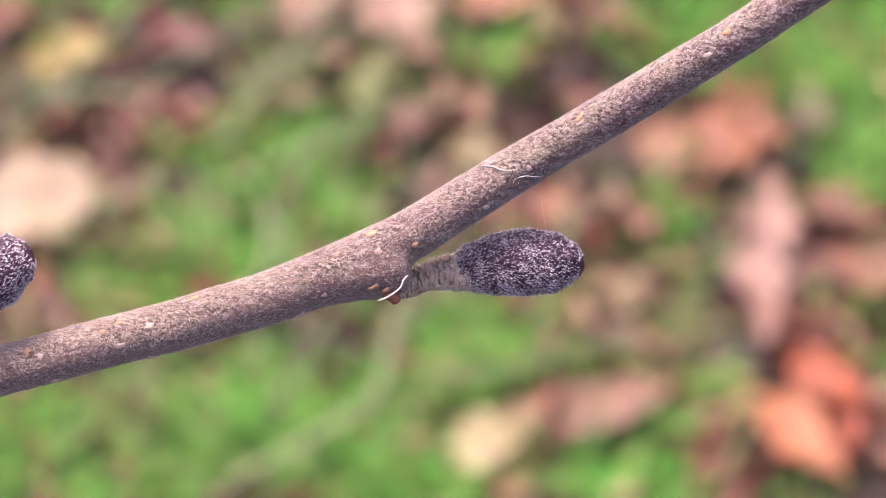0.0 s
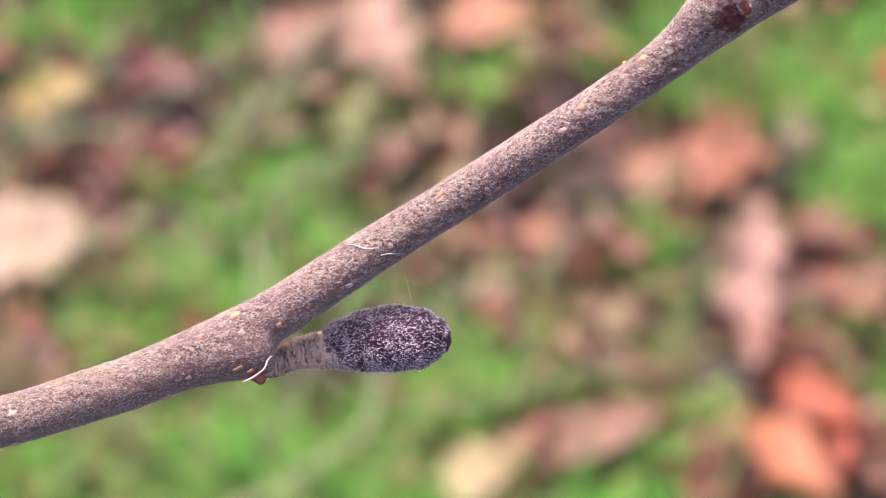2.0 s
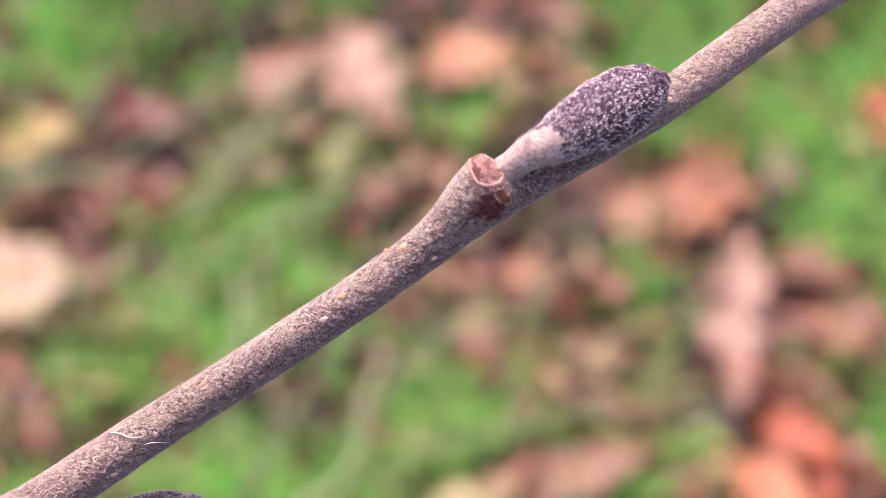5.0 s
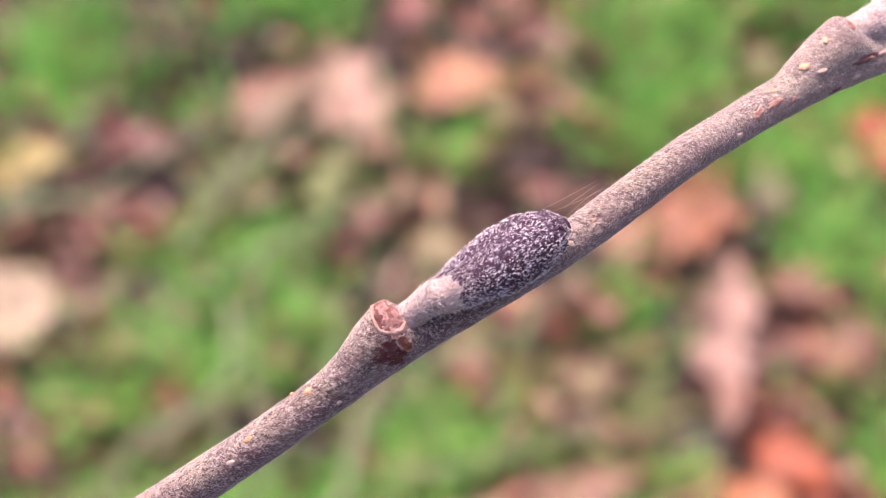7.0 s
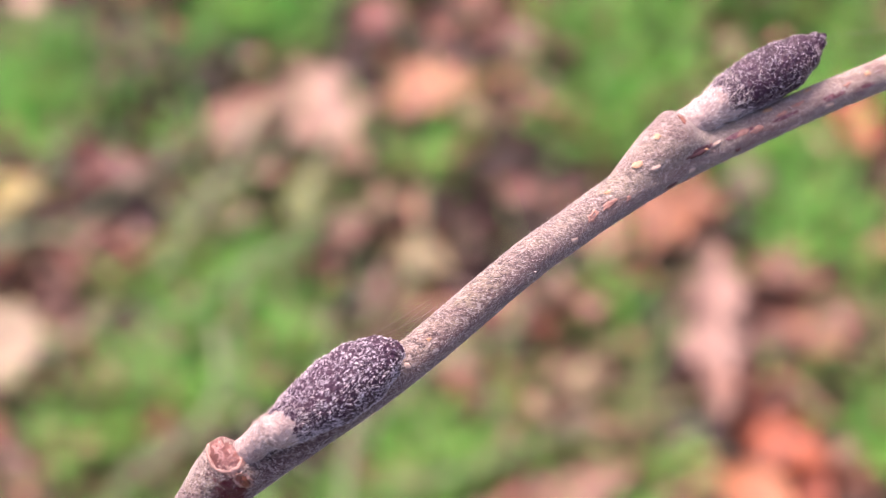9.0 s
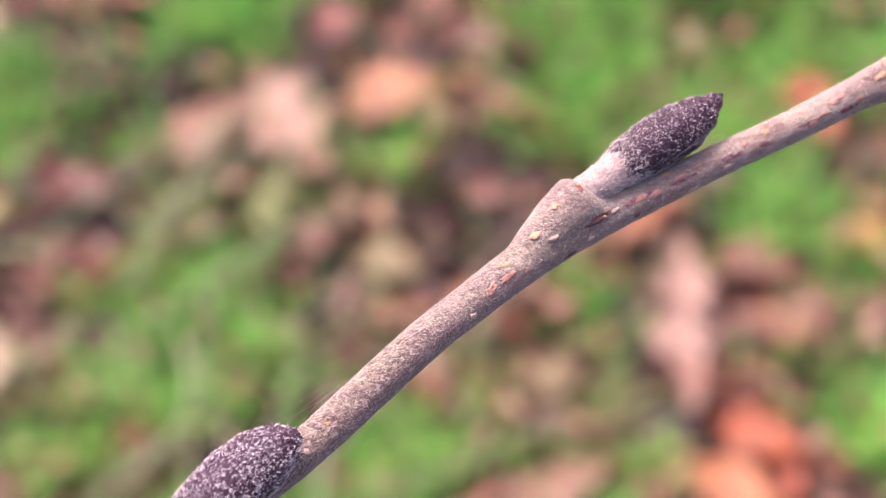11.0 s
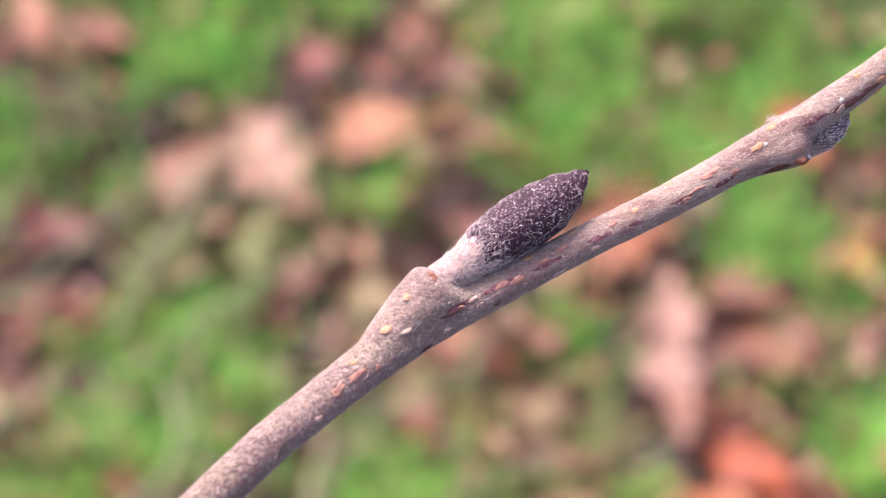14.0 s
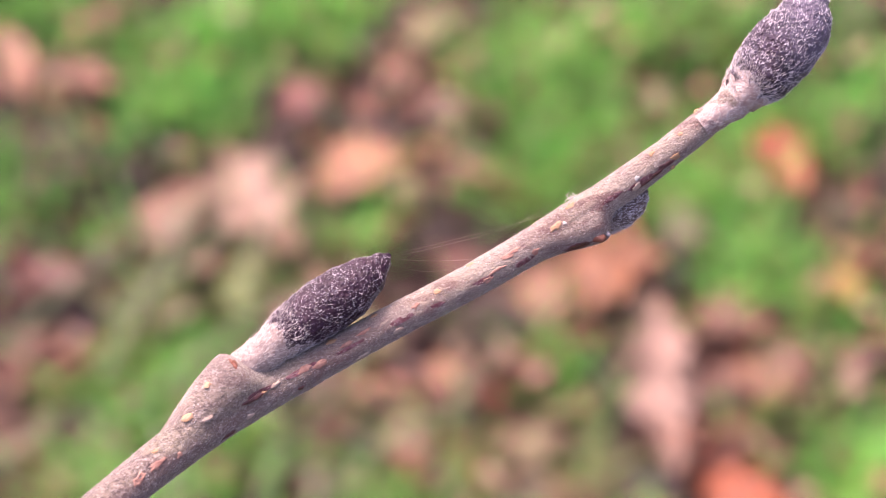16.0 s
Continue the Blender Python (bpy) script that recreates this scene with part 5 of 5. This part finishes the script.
def cover(kind, X, Y):
    """How thickly a kind of growth or litter covers the points."""
    g = np.zeros(len(X))
    for x, y, wide, deep, k in PATCHES[kind]:
        d = np.hypot((X - x) / wide, (Y - y) / deep)
        g = np.maximum(g, k * np.exp(-(0.85 * d) ** 3))
    return g


def under_leaves(X, Y):
    hit = np.zeros(len(X), bool)
    for x, y, a, b, turn in COVERED:
        dx, dy = X - x, Y - y
        u, v = dx * math.cos(turn) + dy * math.sin(turn), dy * math.cos(turn) - dx * math.sin(turn)
        hit |= (u / a) ** 2 + (v / b) ** 2 < 1
    return hit


def clumps(X, Y, scale, seed):
    return np.array([noise.noise(Vector((x * scale, y * scale, seed))) for x, y in zip(X, Y)])


def places(kinds, count, seed, gaps=0.6, spare=0.0, meadow=0.4):
    """Points where a kind grows or lies: within its patches round the twig, and thinly over the ground beyond."""
    rng = np.random.default_rng(seed)
    found, have = [], 0
    while have < count:
        X, Y = rng.uniform(-0.46, 0.58, 6000), rng.uniform(0.44, 1.46, 6000)
        far = rng.random(6000) < 0.22
        X[far], Y[far] = rng.normal(0.05, 1.0, far.sum()), rng.normal(GY, 1.0, far.sum())
        w = np.maximum.reduce([cover(k, X, Y) for k in kinds]) + spare
        if "bare" not in kinds:
            w = w * (1 - 0.92 * np.minimum(1, cover("bare", X, Y)))
        outside = np.hypot((X - 0.05) / 0.52, (Y - GY) / 0.44) > 1
        w = np.where(outside, np.maximum(w, meadow), w)
        w = np.where(under_leaves(X, Y), w * 0.35, w)
        keep = rng.random(6000) < np.minimum(1, w) * 0.8
        X, Y = X[keep], Y[keep]
        if gaps:
            thin = 0.5 + 1.3 * clumps(X, Y, 26, seed) + 1.5 * clumps(X, Y, 58, seed + 3)
            keep = rng.random(len(X)) < (1 - gaps) + gaps * thin
            X, Y = X[keep], Y[keep]
        found.append(np.stack([X, Y], 1))
        have += len(X)
    return loosen(np.vstack(found)[:count], seed), rng


def loosen(spots, seed):
    """Draws the outer points apart, so that the growth thins out with no edge."""
    out = (spots - (0.05, GY)) / (0.52, 0.44)
    far = np.hypot(out[:, 0], out[:, 1])
    reach = far + np.random.default_rng(seed + 50).exponential(0.9, len(far)) * np.clip((far - 1) / 0.12, 0, 1)
    return (0.05, GY) + out * (reach / far)[:, None] * (0.52, 0.44)


def meadow_places(count, seed):
    """Points over the ground beyond the patches, thinning out with the distance."""
    rng = np.random.default_rng(seed)
    turn, reach = rng.uniform(0, 2 * np.pi, 4 * count), 0.94 + np.abs(rng.normal(0, 3.4, 4 * count))
    X, Y = 0.05 + 0.5 * reach * np.cos(turn), GY + 0.46 * reach * np.sin(turn)
    keep = rng.random(len(X)) < np.clip(0.25 + 1.4 * clumps(X, Y, 7, seed), 0.02, 1)
    return np.stack([X[keep], Y[keep]], 1)[:count], rng


def grass(name, kinds, count, stops, length, width, seed, label, lean=(0.5, 1.3), gaps=0.6, spare=0.0):
    spots, rng = places(kinds, count, seed, gaps, spare) if kinds else meadow_places(count, seed)
    V, F = [], []
    for x, y in spots:
        L, w = rng.uniform(*length), rng.uniform(*width)
        a, b = rng.uniform(0, 2 * math.pi), rng.uniform(*lean)
        d, s = (math.cos(a), math.sin(a)), (-math.sin(a), math.cos(a))
        z = ground_height(x, y) - 0.004
        k, n = len(V), 4
        for i in range(n + 1):
            u = i / n
            out = L * math.sin(b * u) / max(b, 0.2) * 0.9
            up = L * u * math.cos(b * 0.62 * u)
            ww = w * (1 - u ** 2.2) * (0.6 + 0.9 * u * (1 - u) * 2) + 0.0002
            cx, cy = x + d[0] * out, y + d[1] * out
            V += [(cx - s[0] * ww / 2, cy - s[1] * ww / 2, z + up + 0.12 * ww), (cx, cy, z + up),
                  (cx + s[0] * ww / 2, cy + s[1] * ww / 2, z + up + 0.12 * ww)]
        for i in range(n):
            q = k + 3 * i
            F += [(q, q + 1, q + 4, q + 3), (q + 1, q + 2, q + 5, q + 4)]
    ob = link_mesh(name, V, F, grass_material(name + "_tone", stops))
    tagged(ob, label, "grass", kind="stuff")


def leaf_litter(name, kinds, count, seed, rise, size, slope, stops, label, spare=0.0, gaps=0.0):
    """Small broken leaves strewn over the ground, each with a ragged outline."""
    spots, rng = places(kinds, count, seed, gaps, spare, 0.5) if kinds else meadow_places(count, seed)
    V, F = [], []
    for x, y in spots:
        L = rng.uniform(*size)
        w = L * rng.uniform(0.4, 0.85)
        m = Matrix.Translation((x, y, ground_height(x, y) + rng.uniform(*rise))) @ \
            pose(0, 0, 0, rng.normal(0, slope), rng.normal(0, slope), rng.uniform(0, 360))
        k = len(V)
        nu, nv = 6, 5
        curl, fold = rng.normal(0.15, 0.2), rng.normal(0.05, 0.25)
        for i in range(nu):
            u = i / (nu - 1)
            h = w / 2 * math.sin(math.pi * (0.06 + 0.88 * u) ** 0.8)
            left, right = rng.uniform(0.6, 1.15), rng.uniform(0.6, 1.15)
            for j in range(nv):
                v = 2 * j / (nv - 1) - 1
                V.append(m @ Vector(((u - 0.5) * L, v * h * (left if v < 0 else right), curl * w * v * v + fold * L * (u - 0.5) ** 2)))
        F += [(k + i * nv + j, k + i * nv + j + 1, k + (i + 1) * nv + j + 1, k + (i + 1) * nv + j)
              for i in range(nu - 1) for j in range(nv - 1)]
    mat = litter_material(name + "_tone", stops)
    tagged(link_mesh(name, V, F, mat), label, "leaf litter", kind="stuff")


grass("grass", ("turf",), 11500, [srgb(70, 132, 50, 1.4), srgb(108, 206, 80, 1.06), srgb(86, 174, 60, 1.14), srgb(158, 228, 116, 1.04), srgb(98, 146, 60, 1.35)],
      (0.02, 0.046), (0.0020, 0.0044), 11, "short bright green grass between fallen leaves", gaps=0.9)
grass("weed_leaves", ("turf", "moss"), 3600, [srgb(58, 134, 48, 1.4), srgb(94, 180, 74, 1.3), srgb(130, 206, 100, 1.2)],
      (0.014, 0.03), (0.005, 0.010), 12, "broad green weed leaves close to the ground", (0.9, 1.5), 0.95)
grass("low_moss", ("moss",), 4200, [srgb(60, 88, 38, 1.6), srgb(88, 124, 54, 1.5), srgb(110, 118, 56, 1.5)],
      (0.012, 0.03), (0.002, 0.005), 15, "dark green mossy growth in the shade of the litter", (0.6, 1.4), 0.8)
grass("dry_grass", ("straw", "turf"), 4600, [srgb(158, 150, 86, 1.6), srgb(132, 130, 70, 1.7), srgb(186, 166, 112, 1.6), srgb(172, 180, 104, 1.5)],
      (0.02, 0.05), (0.0018, 0.004), 13, "yellowing grass and straw lying flat", (0.9, 1.5), 0.7, 0.08)
leaf_litter("leaf_litter", ("rust", "tan"), 8500, 21, (0.0, 0.004), (0.009, 0.028), 10,
            [srgb(102, 56, 40), srgb(70, 34, 26), srgb(116, 70, 54), srgb(70, 42, 36), srgb(130, 68, 44), srgb(88, 46, 34), srgb(132, 94, 76)],
            "small broken brown leaves strewn on soil", 0.5)
leaf_litter("rotten_leaves", ("bare",), 1900, 25, (0.0, 0.008), (0.009, 0.026), 12,
            [srgb(60, 38, 32), srgb(72, 48, 44), srgb(66, 54, 62), srgb(52, 32, 24), srgb(86, 54, 42)],
            "dark rotten leaves on damp soil")
leaf_litter("rusty_leaves", ("rust",), 2300, 26, (0.003, 0.014), (0.009, 0.025), 16,
            [srgb(148, 72, 48), srgb(178, 98, 66), srgb(116, 54, 38), srgb(182, 114, 86), srgb(126, 54, 34)],
            "rust-brown dry leaves in the litter")
leaf_litter("pale_leaves", ("tan",), 2100, 27, (0.003, 0.014), (0.009, 0.023), 16,
            [srgb(162, 114, 96), srgb(136, 92, 76), srgb(174, 130, 108), srgb(148, 112, 92), srgb(166, 110, 90)],
            "pinkish tan dry leaves in the litter")
leaf_litter("leaf_fragments", ("rust", "tan", "straw"), 1500, 23, (0.012, 0.03), (0.008, 0.024), 24,
            [srgb(86, 52, 42), srgb(190, 130, 96), srgb(110, 66, 50), srgb(176, 104, 70), srgb(76, 52, 46), srgb(196, 160, 128), srgb(132, 128, 70)],
            "torn leaf fragments lying over larger fallen leaves", 0.3, 0.5)
grass("grass_blades", ("turf", "moss", "straw"), 1900, [srgb(96, 146, 66, 1.4), srgb(146, 190, 100, 1.3), srgb(190, 204, 140, 1.3)],
      (0.035, 0.075), (0.0018, 0.0034), 14, "longer single grass blades across fallen leaves", (0.5, 1.4), 0.3, 0.12)
grass("meadow_grass", (), 15000, [srgb(70, 132, 50, 1.4), srgb(108, 206, 80, 1.06), srgb(86, 174, 60, 1.14), srgb(150, 156, 84, 1.3)],
      (0.04, 0.09), (0.004, 0.009), 31, "rough green grass spreading away from the twig")
leaf_litter("meadow_leaves", (), 5000, 32, (0.004, 0.03), (0.03, 0.08), 18,
            [srgb(148, 72, 48), srgb(178, 98, 66), srgb(162, 114, 96), srgb(116, 54, 38), srgb(174, 130, 108)],
            "fallen brown leaves strewn through the grass")


def dead_stalk(points, radius, label):
    C, R = smooth_path([(x, y, ground_height(x, y) + 0.03) for x, y in points], [radius] * len(points), lambda q: 0.006)
    T, S, N = frames_along(C)
    a = np.linspace(0, 2 * np.pi, 10, endpoint=False)
    V = C[:, None] + R[:, None, None] * (np.cos(a)[None, :, None] * S[:, None] + np.sin(a)[None, :, None] * N[:, None])
    mat = mottled("dead_stalk", srgb(150, 164, 118), srgb(126, 140, 98), srgb(110, 104, 80), 90, 500, 0.7, 0.0004)
    tagged(link_mesh("dead_stalk", V.reshape(-1, 3), ring_faces(len(C), 10), mat), label, "stalk")


dead_stalk([(-0.017, 0.780), (-0.029, 0.747), (-0.034, 0.711), (-0.040, 0.690), (-0.060, 0.670), (-0.089, 0.651), (-0.124, 0.631)], 0.0024, "pale grey-green bent dead stalk lying in grass")
rng = random.Random(17)
for _ in range(16):
    x, y = rng.uniform(-0.30, 0.0), GY + rng.uniform(-0.26, 0.04)
    a, length, bow = radians(rng.gauss(48, 16)), rng.uniform(0.07, 0.17), rng.gauss(0, 0.012)
    line = [(x + math.cos(a) * length * u - math.sin(a) * bow * math.sin(math.pi * u),
             y + math.sin(a) * length * u + math.cos(a) * bow * math.sin(math.pi * u)) for u in (0, 0.25, 0.5, 0.75, 1)]
    dead_stalk(line, rng.uniform(0.0012, 0.0022), "thin dry straw stalk lying across grass")
